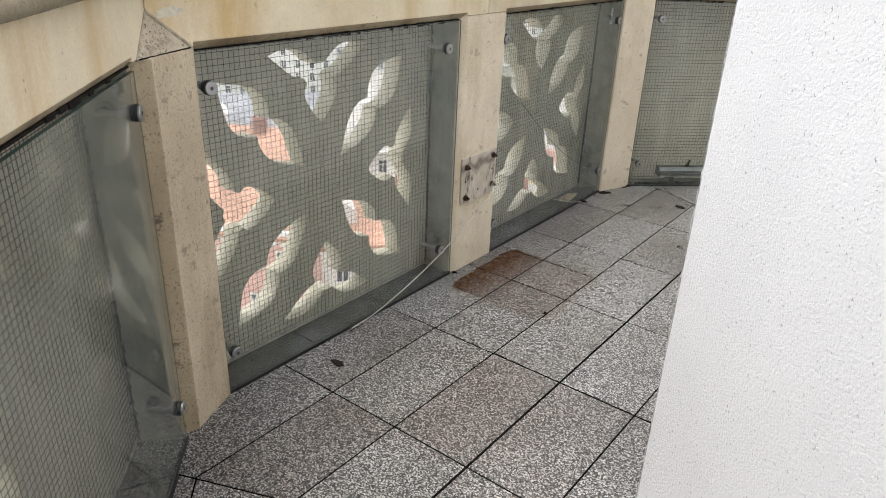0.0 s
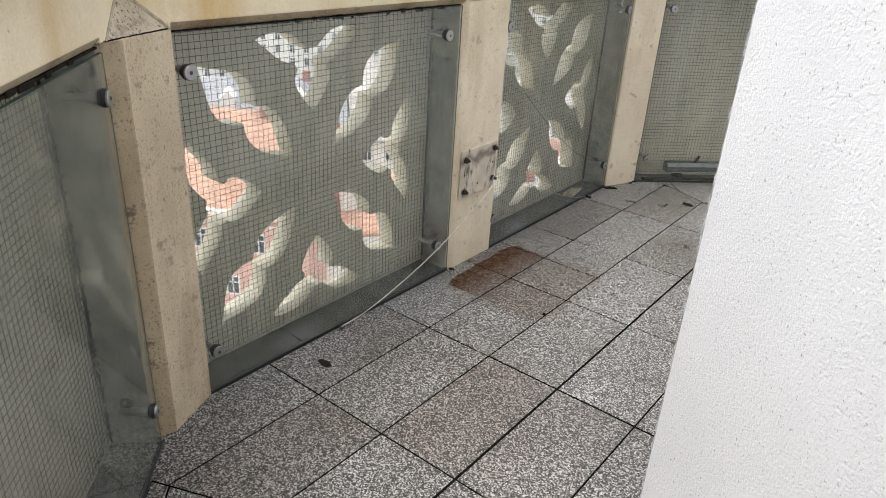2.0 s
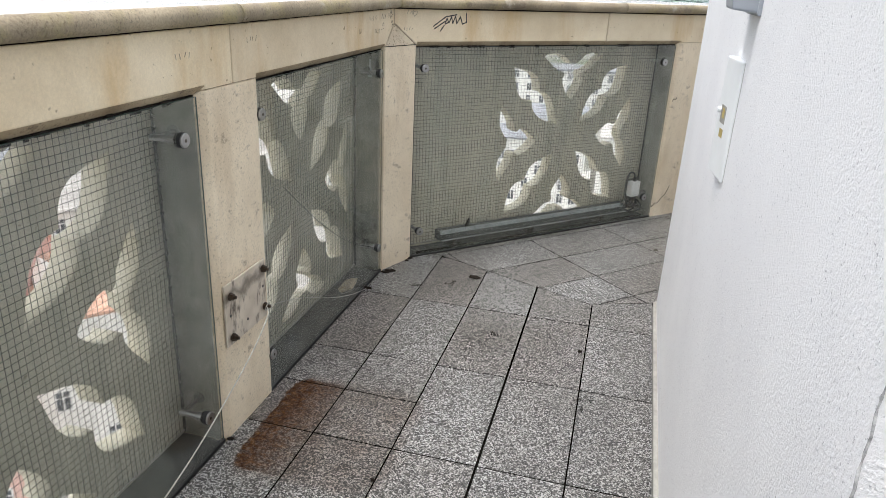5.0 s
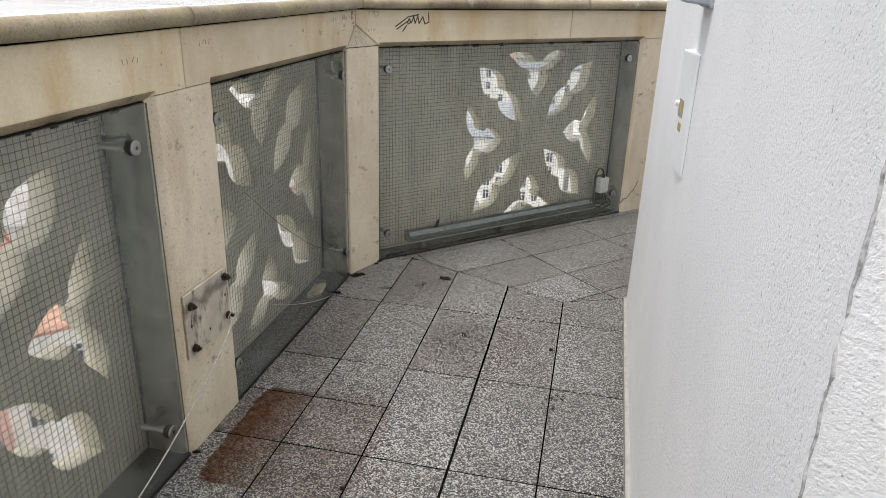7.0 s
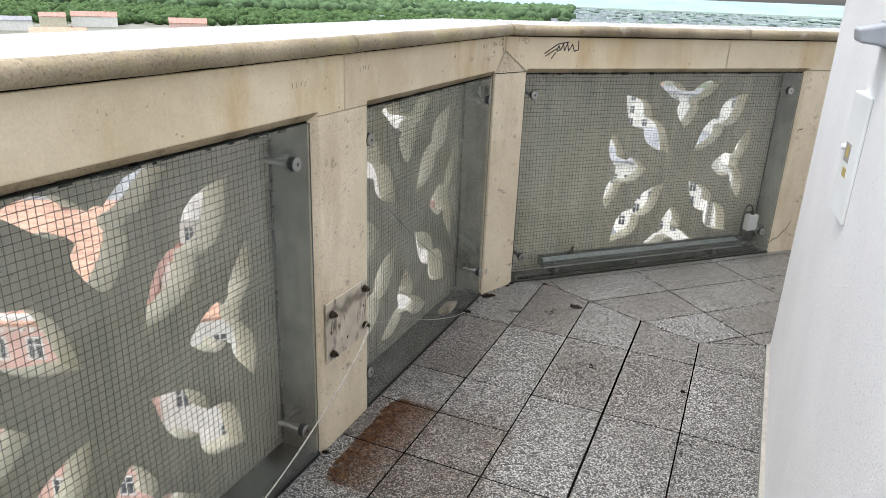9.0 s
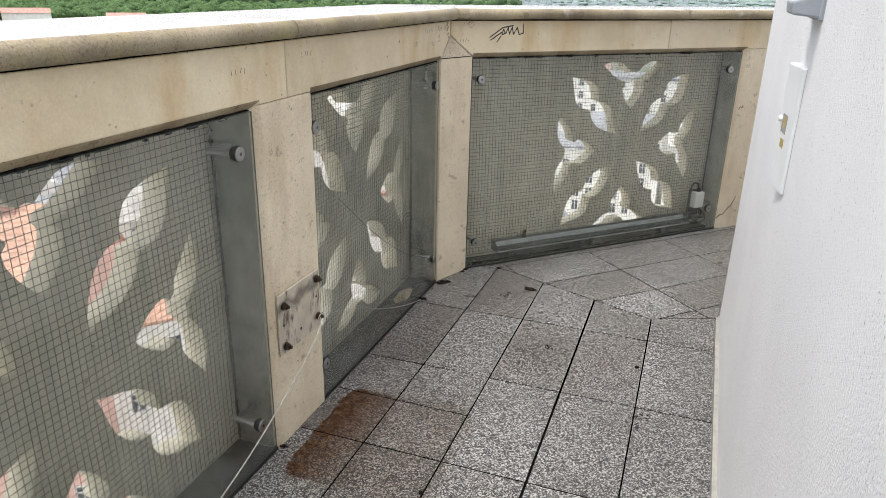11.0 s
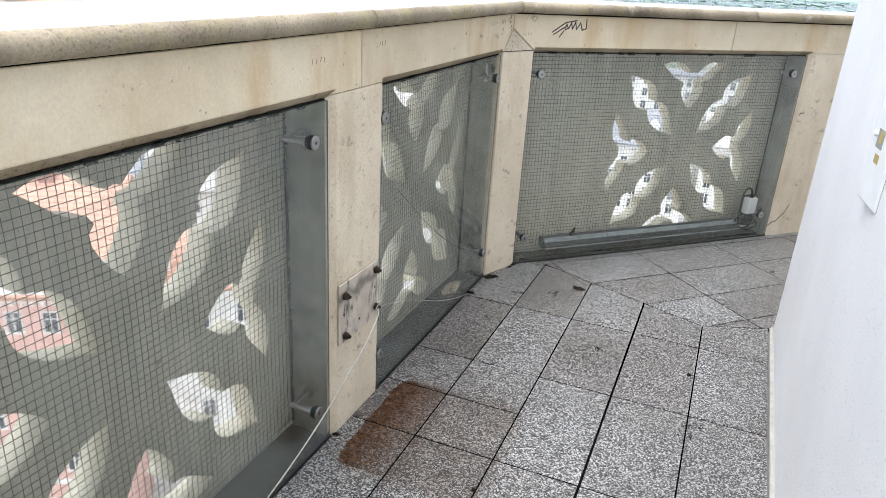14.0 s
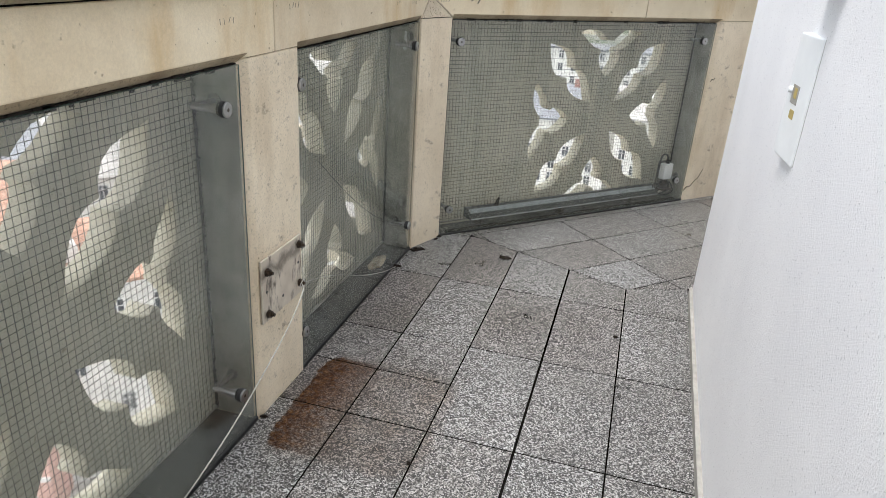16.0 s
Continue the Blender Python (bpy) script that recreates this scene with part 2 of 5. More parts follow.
CABLE = plain("steel_cable", (0.50, 0.485, 0.44), 0.5, 0.5, 90.0, 0.25)
BLACK = plain("black_rubber", (0.02, 0.02, 0.02), 0.5)
INK = plain("black_marker", (0.03, 0.03, 0.03), 0.6)
SCRATCH = plain("grey_scratches", (0.27, 0.24, 0.18), 0.8)
ALU = plain("grey_aluminium", (0.40, 0.42, 0.43), 0.42, 0.6, 50.0, 0.15)
GREYBOX = plain("grey_painted_metal", (0.30, 0.325, 0.36), 0.4, 0.0, 12.0, 0.12)
WHITEBOX = plain("white_plastic", (0.80, 0.82, 0.82), 0.35, 0.0, 10.0, 0.04)
YELLOW = plain("yellow_sticker", (0.42, 0.32, 0.10), 0.5)
RUBBLE = plain("broken_masonry", (0.40, 0.37, 0.33), 0.9, 0.0, 45.0, 0.4, 0.02)
SKIRT = plain("grey_skirting", (0.30, 0.29, 0.26), 0.6, 0.0, 25.0, 0.2, 0.002)
BARBODY = plain("dark_grey_painted_housing", (0.040, 0.045, 0.045), 0.45, 0.2, 30.0, 0.25)
LENS = plain("pale_ribbed_polycarbonate", (0.30, 0.335, 0.35), 0.3, 0.0, 60.0, 0.25)
DIRT = plain("dark_debris", (0.018, 0.014, 0.011), 0.9, 0.0, 30.0, 0.3, 0.0, 0.15)


def painted_plate():
    m, nt, b = mat("stained_steel_plate")
    base = ramp(nt, noise_at(nt, 14.0, 5.0), [(0.3, (0.56, 0.49, 0.395)), (0.7, (0.70, 0.63, 0.525))])
    rusty = ramp(nt, noise_at(nt, 22.0, 6.0, 0.7, (1, 1, 0.4)), [(0.54, (0.0,)), (0.66, (0.9,))])
    # a sooty smear between the two upper bolts
    geo = nt.nodes.new("ShaderNodeNewGeometry")
    sep = nt.nodes.new("ShaderNodeSeparateXYZ")
    nt.links.new(geo.outputs["Position"], sep.inputs[0])
    off = math_node(nt, "ABSOLUTE", math_node(nt, "ADD", math_node(nt, "SUBTRACT", sep.outputs[2], 0.530), math_node(nt, "MULTIPLY", math_node(nt, "SUBTRACT", noise_at(nt, 9.0, 5.0, 0.7), 0.5), 0.16)))
    rusty = math_node(nt, "MAXIMUM", rusty, math_node(nt, "MULTIPLY", math_node(nt, "SUBTRACT", 1.0, math_node(nt, "DIVIDE", off, 0.034), True), 0.70))
    nt.links.new(mix(nt, base, (0.06, 0.042, 0.03), rusty), b.inputs["Base Color"])
    b.inputs["Roughness"].default_value, b.inputs["Metallic"].default_value = 0.5, 0.25
    return m


PLATE = painted_plate()


def glass():
    m, nt, b = mat("clear_safety_glass")
    b.inputs["Base Color"].default_value = (0.968, 0.975, 0.955, 1)
    b.inputs["Transmission Weight"].default_value, b.inputs["IOR"].default_value = 1.0, 1.45
    smear = ramp(nt, noise_at(nt, 4.0, 6.0, 0.65), [(0.4, (0.0,)), (0.8, (0.06,))])
    nt.links.new(smear, b.inputs["Roughness"])
    # dried drops and dirt streaks on the pane, and a painted veil of reflected sky
    geo = nt.nodes.new("ShaderNodeNewGeometry")
    cells = node(nt, "ShaderNodeTexVoronoi", Scale=42.0, Randomness=1.0)
    nt.links.new(geo.outputs["Position"], cells.inputs["Vector"])
    where = ramp(nt, noise_at(nt, 2.6, 4.0), [(0.50, (0.0,)), (0.62, (0.6,))])
    dot = math_node(nt, "MULTIPLY", ramp(nt, cells.outputs["Distance"], [(0.07, (1.0,)), (0.10, (0.0,))]), where)
    run = ramp(nt, noise_at(nt, 9.0, 5.0, 0.65, (1.0, 1.0, 0.12)), [(0.40, (0.035,)), (0.75, (0.18,))])
    film = node(nt, "ShaderNodeBsdfDiffuse", Color=(0.36, 0.385, 0.33, 1))
    both = nt.nodes.new("ShaderNodeMixShader")
    nt.links.new(math_node(nt, "MAXIMUM", dot, run), both.inputs[0])
    nt.links.new(b.outputs[0], both.inputs[1])
    nt.links.new(film.outputs[0], both.inputs[2])
    out = [n for n in nt.nodes if n.type == "OUTPUT_MATERIAL"][0]
    nt.links.new(both.outputs[0], out.inputs["Surface"])
    return m


GLASS = glass()
GLASS_EDGE = plain("green_glass_edge", (0.05, 0.085, 0.07), 0.3, 0.0, 20.0, 0.2)


# ---- mesh helpers ----
def part(name, bm, material, parent=None, label="", smooth=False):
    bmesh.ops.recalc_face_normals(bm, faces=bm.faces)
    me = bpy.data.meshes.new(name)
    bm.to_mesh(me)
    bm.free()
    me.materials.append(material)
    if smooth:
        me.shade_smooth()
    ob = new(name, me)
    ob.parent = parent
    if label:
        tagged(ob, label)
    return ob


def shared(name, me, parent, m=None):
    ob = new(name, me)
    ob.parent = parent
    if m is not None:
        ob.matrix_basis = m
    return ob


def mesh_of(name, bm, material):
    bmesh.ops.recalc_face_normals(bm, faces=bm.faces)
    me = bpy.data.meshes.new(name)
    bm.to_mesh(me)
    bm.free()
    me.materials.append(material)
    return me


def hexa(bm, pts):
    """Eight points: a lower ring of four, then the upper ring."""
    v = [bm.verts.new(p) for p in pts]
    for f in ((0, 3, 2, 1), (4, 5, 6, 7), (0, 1, 5, 4), (1, 2, 6, 5), (2, 3, 7, 6), (3, 0, 4, 7)):
        bm.faces.new([v[i] for i in f])


def box(bm, x0, x1, y0, y1, z0, z1):
    hexa(bm, [(x0, y0, z0), (x1, y0, z0), (x1, y1, z0), (x0, y1, z0), (x0, y0, z1), (x1, y0, z1), (x1, y1, z1), (x0, y1, z1)])


def solid(bm, low, high):
    """A solid between two rings of as many points."""
    a, b = [bm.verts.new(p) for p in low], [bm.verts.new(p) for p in high]
    bm.faces.new(a[::-1])
    bm.faces.new(b)
    n = len(a)
    for i in range(n):
        bm.faces.new((a[i], a[(i + 1) % n], b[(i + 1) % n], b[i]))


def soften(bm, width, segments=2):
    bmesh.ops.recalc_face_normals(bm, faces=bm.faces)
    bmesh.ops.bevel(bm, geom=list(bm.edges), offset=width, segments=segments, affect="EDGES", profile=0.5)


def rod(bm, a, b, r0, r1=None, sides=12):
    a, b = Vector(a), Vector(b)
    r1 = r0 if r1 is None else r1
    q = (b - a).to_track_quat("Z", "Y")
    ring = [Vector((math.cos(2 * math.pi * k / sides), math.sin(2 * math.pi * k / sides), 0)) for k in range(sides)]
    solid(bm, [a + q @ (p * r0) for p in ring], [b + q @ (p * r1) for p in ring])


def tube(bm, pts, r, sides=6):
    """A thin bent tube through points."""
    pts = [Vector(p) for p in pts]
    rings = []
    for i, p in enumerate(pts):
        way = (pts[min(i + 1, len(pts) - 1)] - pts[max(i - 1, 0)]).normalized()
        q = way.to_track_quat("Z", "Y")
        rings.append([bm.verts.new(p + q @ Vector((r * math.cos(2 * math.pi * k / sides), r * math.sin(2 * math.pi * k / sides), 0))) for k in range(sides)])
    for a, b in zip(rings, rings[1:]):
        for k in range(sides):
            bm.faces.new((a[k], a[(k + 1) % sides], b[(k + 1) % sides], b[k]))
    bm.faces.new(rings[0][::-1])
    bm.faces.new(rings[-1])


def smooth_path(pts, steps=8):
    """A Catmull-Rom line through points."""
    pts = [Vector(p) for p in pts]
    ext = [2 * pts[0] - pts[1]] + pts + [2 * pts[-1] - pts[-2]]
    out = []
    for i in range(1, len(ext) - 2):
        a, b, c, d = ext[i - 1:i + 3]
        for k in range(steps):
            t = k / steps
            out.append(0.5 * ((2 * b) + (c - a) * t + (2 * a - 5 * b + 4 * c - d) * t * t + (3 * b - a - 3 * c + d) * t ** 3))
    return out + [pts[-1]]


# ---- plan: three sides of an octagonal gallery ----
K = math.tan(radians(22.5))
R2 = math.sqrt(0.5)
V0, V1 = Vector((-1.81, 1.045, 0)), Vector((-1.81, 4.257, 0))
RECESS, SLAB = 0.18, 0.088
SOFFIT, HEAD, TOP = 1.215, 1.391, 1.456
CHAMFER, ARRIS, DROP = 0.026, 1.230, 1.203


class Side:
    """A side of the parapet: s along its inner face, d outwards from it."""
    def __init__(self, origin, along, out):
        self.o, self.u, self.n = Vector(origin), Vector(along), Vector(out)

    def __call__(self, s, d, z):
        return self.o + self.u * s + self.n * d + Vector((0, 0, z))


WEST = Side(V0, (0, 1, 0), (-1, 0, 0))
NORTH = Side(V1, (R2, R2, 0), (-R2, R2, 0))
SOUTH = Side(V0, (R2, -R2, 0), (-R2, -R2, 0))


def side_box(bm, side, s0, s1, d0, d1, z0, z1):
    ring = ((s0, d0), (s1, d0), (s1, d1), (s0, d1))
    solid(bm, [side(s, d, z0) for s, d in ring], [side(s, d, z1) for s, d in ring])


# outline of the rosette's eight openings, about its middle
FORK = [(-0.252, 0.530), (-0.205, 0.547), (-0.150, 0.552), (-0.090, 0.538), (-0.045, 0.505), (-0.022, 0.484), (0.0, 0.490),
        (0.022, 0.484), (0.045, 0.505), (0.090, 0.538), (0.150, 0.552), (0.205, 0.547), (0.252, 0.530), (0.205, 0.495),
        (0.160, 0.458), (0.120, 0.434), (0.083, 0.428), (0.070, 0.410), (0.087, 0.390), (0.082, 0.355), (0.058, 0.312),
        (0.028, 0.275), (0.0, 0.252), (-0.028, 0.275), (-0.058, 0.312), (-0.082, 0.355), (-0.087, 0.390), (-0.070, 0.410),
        (-0.083, 0.428), (-0.120, 0.434), (-0.160, 0.458), (-0.205, 0.495)]
HALF = [(0.128, 0.0), (0.175, 0.024), (0.220, 0.050), (0.270, 0.070), (0.320, 0.077), (0.360, 0.070), (0.388, 0.055), (0.404, 0.043),
        (0.416, 0.055), (0.445, 0.076), (0.485, 0.089), (0.530, 0.083), (0.580, 0.057), (0.630, 0.023)]


def petals():
    out = []
    for k in range(4):
        a = k * math.pi / 2
        c, s = math.cos(a), math.sin(a)
        out.append([(c * x - s * y, s * x + c * y) for x, y in FORK])
        c, s = math.cos(a + math.pi / 4), math.sin(a + math.pi / 4)
        leaf = HALF + [(0.672, 0.0)] + [(r, -w) for r, w in HALF[:0:-1]]
        out.append([(c * x - s * y, s * x + c * y) for x, y in leaf])
    return out


def tracery(side, s0, s1, middle, parent, size=1.0):
    """A pierced stone slab, at the back of a recess."""
    curve = bpy.data.curves.new("tracery", "CURVE")
    curve.dimensions, curve.fill_mode = "2D", "BOTH"
    curve.extrude, curve.bevel_depth, curve.bevel_resolution = SLAB / 2 - 0.004, 0.004, 1
    loops = [[(s0, -0.03), (s1, -0.03), (s1, HEAD), (s0, HEAD)]]
    if middle is not None:
        loops += [[(middle + x * size, 0.592 + y * size) for x, y in p] for p in petals()]
    for loop in loops:
        sp = curve.splines.new("POLY")
        sp.points.add(len(loop) - 1)
        for p, (x, y) in zip(sp.points, loop):
            p.co = (x, y, 0, 1)
        sp.use_cyclic_u = True
    tmp = bpy.data.objects.new("tmp_tracery", curve)
    scene.collection.objects.link(tmp)
    me = bpy.data.meshes.new_from_object(tmp.evaluated_get(bpy.context.evaluated_depsgraph_get()))
    bpy.data.objects.remove(tmp)
    bm = bmesh.new()
    bm.from_mesh(me)
    bpy.data.meshes.remove(me)
    for f in bm.faces:
        f.smooth = False
    for v in bm.verts:
        v.co = side(v.co.x, RECESS + SLAB / 2 + v.co.z, v.co.y)
    return part("tracery_slab", bm, TRACERY, parent, "pierced grey-beige stone tracery with an eight-petal rosette" if middle else "plain grey-beige stone slab")


def net(side, s0, s1, z0, z1, d, parent_label, seed, sag=0.004):
    """A wire net of an inch's mesh, a little slack."""
    rnd = random.Random(seed)
    bm = bmesh.new()
    pitch, r = 0.0213, 0.00095

    def slack(s, z):
        return d + sag * noise.noise((s * 2.3, z * 2.3, seed)), 0.004 * noise.noise((s * 3, z * 3, seed + 5))
    n = int((s1 - s0) / pitch)
    for i in range(n + 1):
        s = s0 + i * pitch + rnd.uniform(-0.0012, 0.0012)
        pts = []
        for k in range(9):
            z = z0 + (z1 - z0) * k / 8
            dd, sh = slack(s, z)
            pts.append(side(s + sh, dd, z))
        tube(bm, pts, r, 4)
    n = int((z1 - z0) / pitch)
    for i in range(n + 1):
        z = z0 + i * pitch + rnd.uniform(-0.0012, 0.0012)
        pts = []
        for k in range(13):
            s = s0 + (s1 - s0) * k / 12
            dd, sh = slack(s, z)
            pts.append(side(s, dd - 0.001, z + sh))
        tube(bm, pts, r, 4)
    ob = tagged(new("wire_net"), parent_label, "wire net", "bird nets")
    part("net_mesh", bm, WIRE, ob)
    for s in (s0 + 0.006, s1 - 0.010):
        bm = bmesh.new()
        pts = [side(s + rnd.uniform(-0.0015, 0.0015), d - 0.006 + 0.002 * rnd.random(), z0 + (z1 - z0) * k / 24) for k in range(25)]
        tube(bm, pts, 0.0048, 6)
        n = int((z1 - z0) / 0.043)
        for k in range(n):
            z = z0 + (k + rnd.uniform(0.3, 0.7)) * (z1 - z0) / n
            rod(bm, side(s - 0.004, d - 0.006, z), side(s + 0.004, d - 0.006, z + 0.004), 0.0068, 0.0068, 6)
        part("edge_rope", bm, WIRE, ob)
    bm = bmesh.new()
    tube(bm, [side(s0 + (s1 - s0) * k / 30, d - 0.006 + 0.004 * rnd.random(), z0 + 0.004 + 0.004 * rnd.random()) for k in range(31)], 0.0036, 6)
    part("foot_rope", bm, CABLE, ob, "pale frayed rope along the foot of the net")
    return ob


def standoff(side, s, z, jamb, parent):
    """A round steel glass holder on a short arm, with thick rubber rings on both faces of the pane."""
    bm = bmesh.new()
    rod(bm, side(s, -0.010, z), side(s, -0.002, z), 0.0215, 0.0215, 28)
    soften(bm, 0.002, 1)
    ob = part("glass_holder", bm, STEEL, parent, "round brushed steel holder")
    bm = bmesh.new()
    rod(bm, side(s, -0.003, z), side(s, 0.0075, z), 0.0224, 0.0228, 24)
    part("gasket", bm, BLACK, ob)
    bm = bmesh.new()
    rod(bm, side(s, -0.0105, z), side(s, -0.0098, z), 0.005, 0.006, 12)
    part("screw_hole", bm, DARKSTEEL, ob)
    bm = bmesh.new()
    rod(bm, side(s, 0.0185, z), side(s, 0.023, z), 0.019, 0.019, 20)
    part("rear_gasket", bm, BLACK, ob)
    bm = bmesh.new()
    rod(bm, side(s, 0.023, z), side(s, 0.060, z), 0.017, 0.010, 18)
    rod(bm, side(s, 0.058, z), side(s, 0.110, z), 0.010, 0.010, 14)
    part("stem", bm, STEEL, ob)
    bm = bmesh.new()
    rod(bm, side(s, 0.100, z), side(jamb, 0.100, z), 0.008, 0.008, 12)
    rod(bm, side(jamb + (0.008 if s > jamb else -0.008), 0.100, z), side(jamb, 0.100, z), 0.020, 0.020, 16)
    part("wall_arm", bm, HOLDER, ob)
    return ob


def glazing(side, s0, s1, holders, label):
    bm = bmesh.new()
    side_box(bm, side, s0 + 0.006, s1 - 0.006, 0.008, 0.018, 0.008, 1.190 if side is SOUTH else DROP - 0.003)
    unit = tagged(new("parapet_glazing"), label, "glazing", "parapet glazing")
    pane = part("glass_pane", bm, GLASS, unit)
    pane.data.materials.append(GLASS_EDGE)
    for f in pane.data.polygons:
        if abs(f.normal.dot(side.n)) < 0.5:
            f.material_index = 1
    pane.visible_shadow = False
    bm = bmesh.new()
    side_box(bm, side, s0 + 0.006, s1 - 0.006, 0.003, 0.022, -0.004, 0.009)
    part("foot_seal", bm, BLACK, unit)
    for s in holders:
        for z in (1.091, 0.158):
            standoff(side, s, z, s0 if s - s0 < s1 - s else s1, unit)
    return pane


def lintel_block(side, s0, s1, parent, opening, mitre0=False, mitre1=False):
    """A stone of the band over the openings, chamfered along the opening; at a mitre its foot is cut for the corner stone."""
    o0, o1 = opening

    def ring(d, low, out):
        a = s0 - (d * K if mitre0 else 0)
        b = s1 + (d * K if mitre1 else 0)
        pts = [(a, 1.322), (s0 + 0.134, SOFFIT)] if mitre0 else [(a, SOFFIT)]
        pts += [(o0, SOFFIT), (o0, low)] if o0 > s0 else [(a, low)]
        out = 0.0 if mitre1 else out
        pts += [(o1 + out, low), (o1 + out, SOFFIT)] if o1 < s1 else [(b, low)]
        pts += [(s1 - 0.134, SOFFIT), (b, 1.322)] if mitre1 else ([(b, SOFFIT)] if o1 < s1 else [])
        pts += [(b, HEAD), (a, HEAD)]
        if o0 <= s0:
            pts = pts[1:]
        return [side(s, d, z) for s, z in pts]
    bm = bmesh.new()
    rings = [[bm.verts.new(p) for p in ring(*r)] for r in ((0.0, ARRIS, CHAMFER * 1.2), (CHAMFER, DROP, 0.0), (RECESS - 0.002, DROP, 0.0))]
    n = len(rings[0])
    bm.faces.new(rings[0][::-1])
    bm.faces.new(rings[-1])
    for a, b in zip(rings, rings[1:]):
        for i in range(n):
            bm.faces.new((a[i], a[(i + 1) % n], b[(i + 1) % n], b[i]))
    soften(bm, 0.002, 1)
    block = part("lintel_block", bm, STONE, parent)
    block.data.materials.append(STAINED_SHADED)
    # the chamfer looks down: stain and its shade are both in this colour
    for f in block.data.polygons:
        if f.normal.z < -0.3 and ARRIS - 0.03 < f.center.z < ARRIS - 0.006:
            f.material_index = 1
    return block


def edge_pillar(side, s0, s1, parent):
    """A pillar whose near edge is chamfered towards the opening before it."""
    ring = [(s0, RECESS - 0.002), (s0, CHAMFER), (s0 + CHAMFER * 1.2, 0.0), (s1, 0.0), (s1, RECESS - 0.002)]
    bm = bmesh.new()
    solid(bm, [side(s, d, -0.03) for s, d in ring], [side(s, d, SOFFIT - 0.0012) for s, d in ring])
    soften(bm, 0.003)
    part("pillar", bm, PILLAR, parent)


def coping_block(side, s0, s1, parent, mitre0=False, mitre1=False):
    prof = [(0.47, 1.399), (0.47, 1.448), (0.455, TOP), (-0.022, TOP), (-0.034, 1.453), (-0.043, 1.446), (-0.049, 1.436), (-0.051, 1.425), (-0.049, 1.413), (-0.042, 1.403), (-0.030, 1.399)]

    def ring(s, sign, mitred):
        return [side(s + sign * (d * K if mitred else 0), d, z) for d, z in prof]
    bm = bmesh.new()
    n = 14
    rings = []
    for i in range(n + 1):
        f = i / n
        a, b = ring(s0, -1, mitre0), ring(s1, 1, mitre1)
        row = []
        for p, q, (d, z) in zip(a, b, prof):
            w = p.lerp(q, f)
            if d < 0:
                w += side.n * 0.004 * noise.noise(w * 7) + Vector((0, 0, 0.0025 * noise.noise(w * 9)))
            row.append(bm.verts.new(w))
        rings.append(row)
    for a, b in zip(rings, rings[1:]):
        for k in range(len(prof)):
            bm.faces.new((a[k], a[(k + 1) % len(prof)], b[(k + 1) % len(prof)], b[k]))
    for f in bm.faces:
        d = (f.calc_center_median() - side.o).dot(side.n)
        f.smooth = d < -0.018
    bm.faces.new(rings[0][::-1])
    bm.faces.new(rings[-1])
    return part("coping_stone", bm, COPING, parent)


def corner_stones(v, left, right, parent, left_face, right_face, fold=0.0):
    """The chamfered pillar on a corner and the faceted stone over it. left and right are the sides that meet here, as (side, sign)."""
    (ls, lg, l0), (rs, rg, r0) = left, right
    c = 0.132

    def at(side, sign, base, s, d, z):
        return side(base + sign * s, d, z)

    def ring(z):
        pts = [at(rs, rg, r0, c, 0, z)]
        if right_face > c:
            pts.append(at(rs, rg, r0, right_face, 0, z))
        pts += [at(rs, rg, r0, max(c, right_face), RECESS - 0.002, z), at(rs, rg, r0, -RECESS * K, RECESS - 0.002, z), at(ls, lg, l0, max(c, left_face), RECESS - 0.002, z)]
        if left_face > c:
            pts.append(at(ls, lg, l0, left_face, 0, z))
        pts.append(at(ls, lg, l0, c, 0, z))
        if fold:
            pts = pts[:-2] + [at(ls, lg, l0, 0.112, 0.021, z), at(ls, lg, l0, 0.088, -fold, z)]
        return pts
    bm = bmesh.new()
    solid(bm, ring(-0.03), ring(SOFFIT - 0.0012))
    soften(bm, 0.004)
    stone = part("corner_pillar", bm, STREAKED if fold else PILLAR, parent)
    # narrow face beyond the fold: stains, plus its shade as a darker colour
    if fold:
        stone.data.materials.append(STAINED_SHADED)
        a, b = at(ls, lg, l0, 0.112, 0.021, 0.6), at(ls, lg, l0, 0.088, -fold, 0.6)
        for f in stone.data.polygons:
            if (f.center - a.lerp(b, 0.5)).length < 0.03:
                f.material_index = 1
    deep = (ls.n + rs.n).normalized() * 0.12
    tri = [at(ls, lg, l0, c, 0.001, SOFFIT - 0.001), at(rs, rg, r0, c, 0.001, SOFFIT - 0.001), Vector((v.x, v.y, 1.320))]
    bm = bmesh.new()
    solid(bm, tri, [p + deep for p in tri])
    soften(bm, 0.002, 1)
    part("corner_cap", bm, CAP, parent)
    bm = bmesh.new()
    for p in tri[:2]:
        tube(bm, [p.lerp(tri[2], k / 6) + Vector((0, 0, 0.001 * (k % 2))) for k in range(7)], 0.0055, 6)
    tube(bm, [tri[2], Vector((v.x, v.y, HEAD))], 0.004, 6)
    crack = bmesh.new()
    tube(crack, [tri[0].lerp(tri[1], k / 12) + Vector((0, 0, 0.0015 * noise.noise((k * 0.9, v.y, 2)))) for k in range(13)], 0.0022, 5)
    part("open_joint", crack, DIRT, parent, "dark open joint under the corner stone")
    part("mortar_joint", bm, MORTAR, parent, "brownish mortar joint")


# ---- parapet ----
def wall(name, label):
    return tagged(new(name), label, "parapet", "", "structure")


parapet_w = wall("wall_west", "beige sandstone parapet with two glazed rosette openings")
parapet_n = wall("wall_north", "beige sandstone parapet with one wide glazed rosette opening")
parapet_s = wall("wall_south", "beige sandstone parapet with one wide glazed rosette opening")
L = 3.212
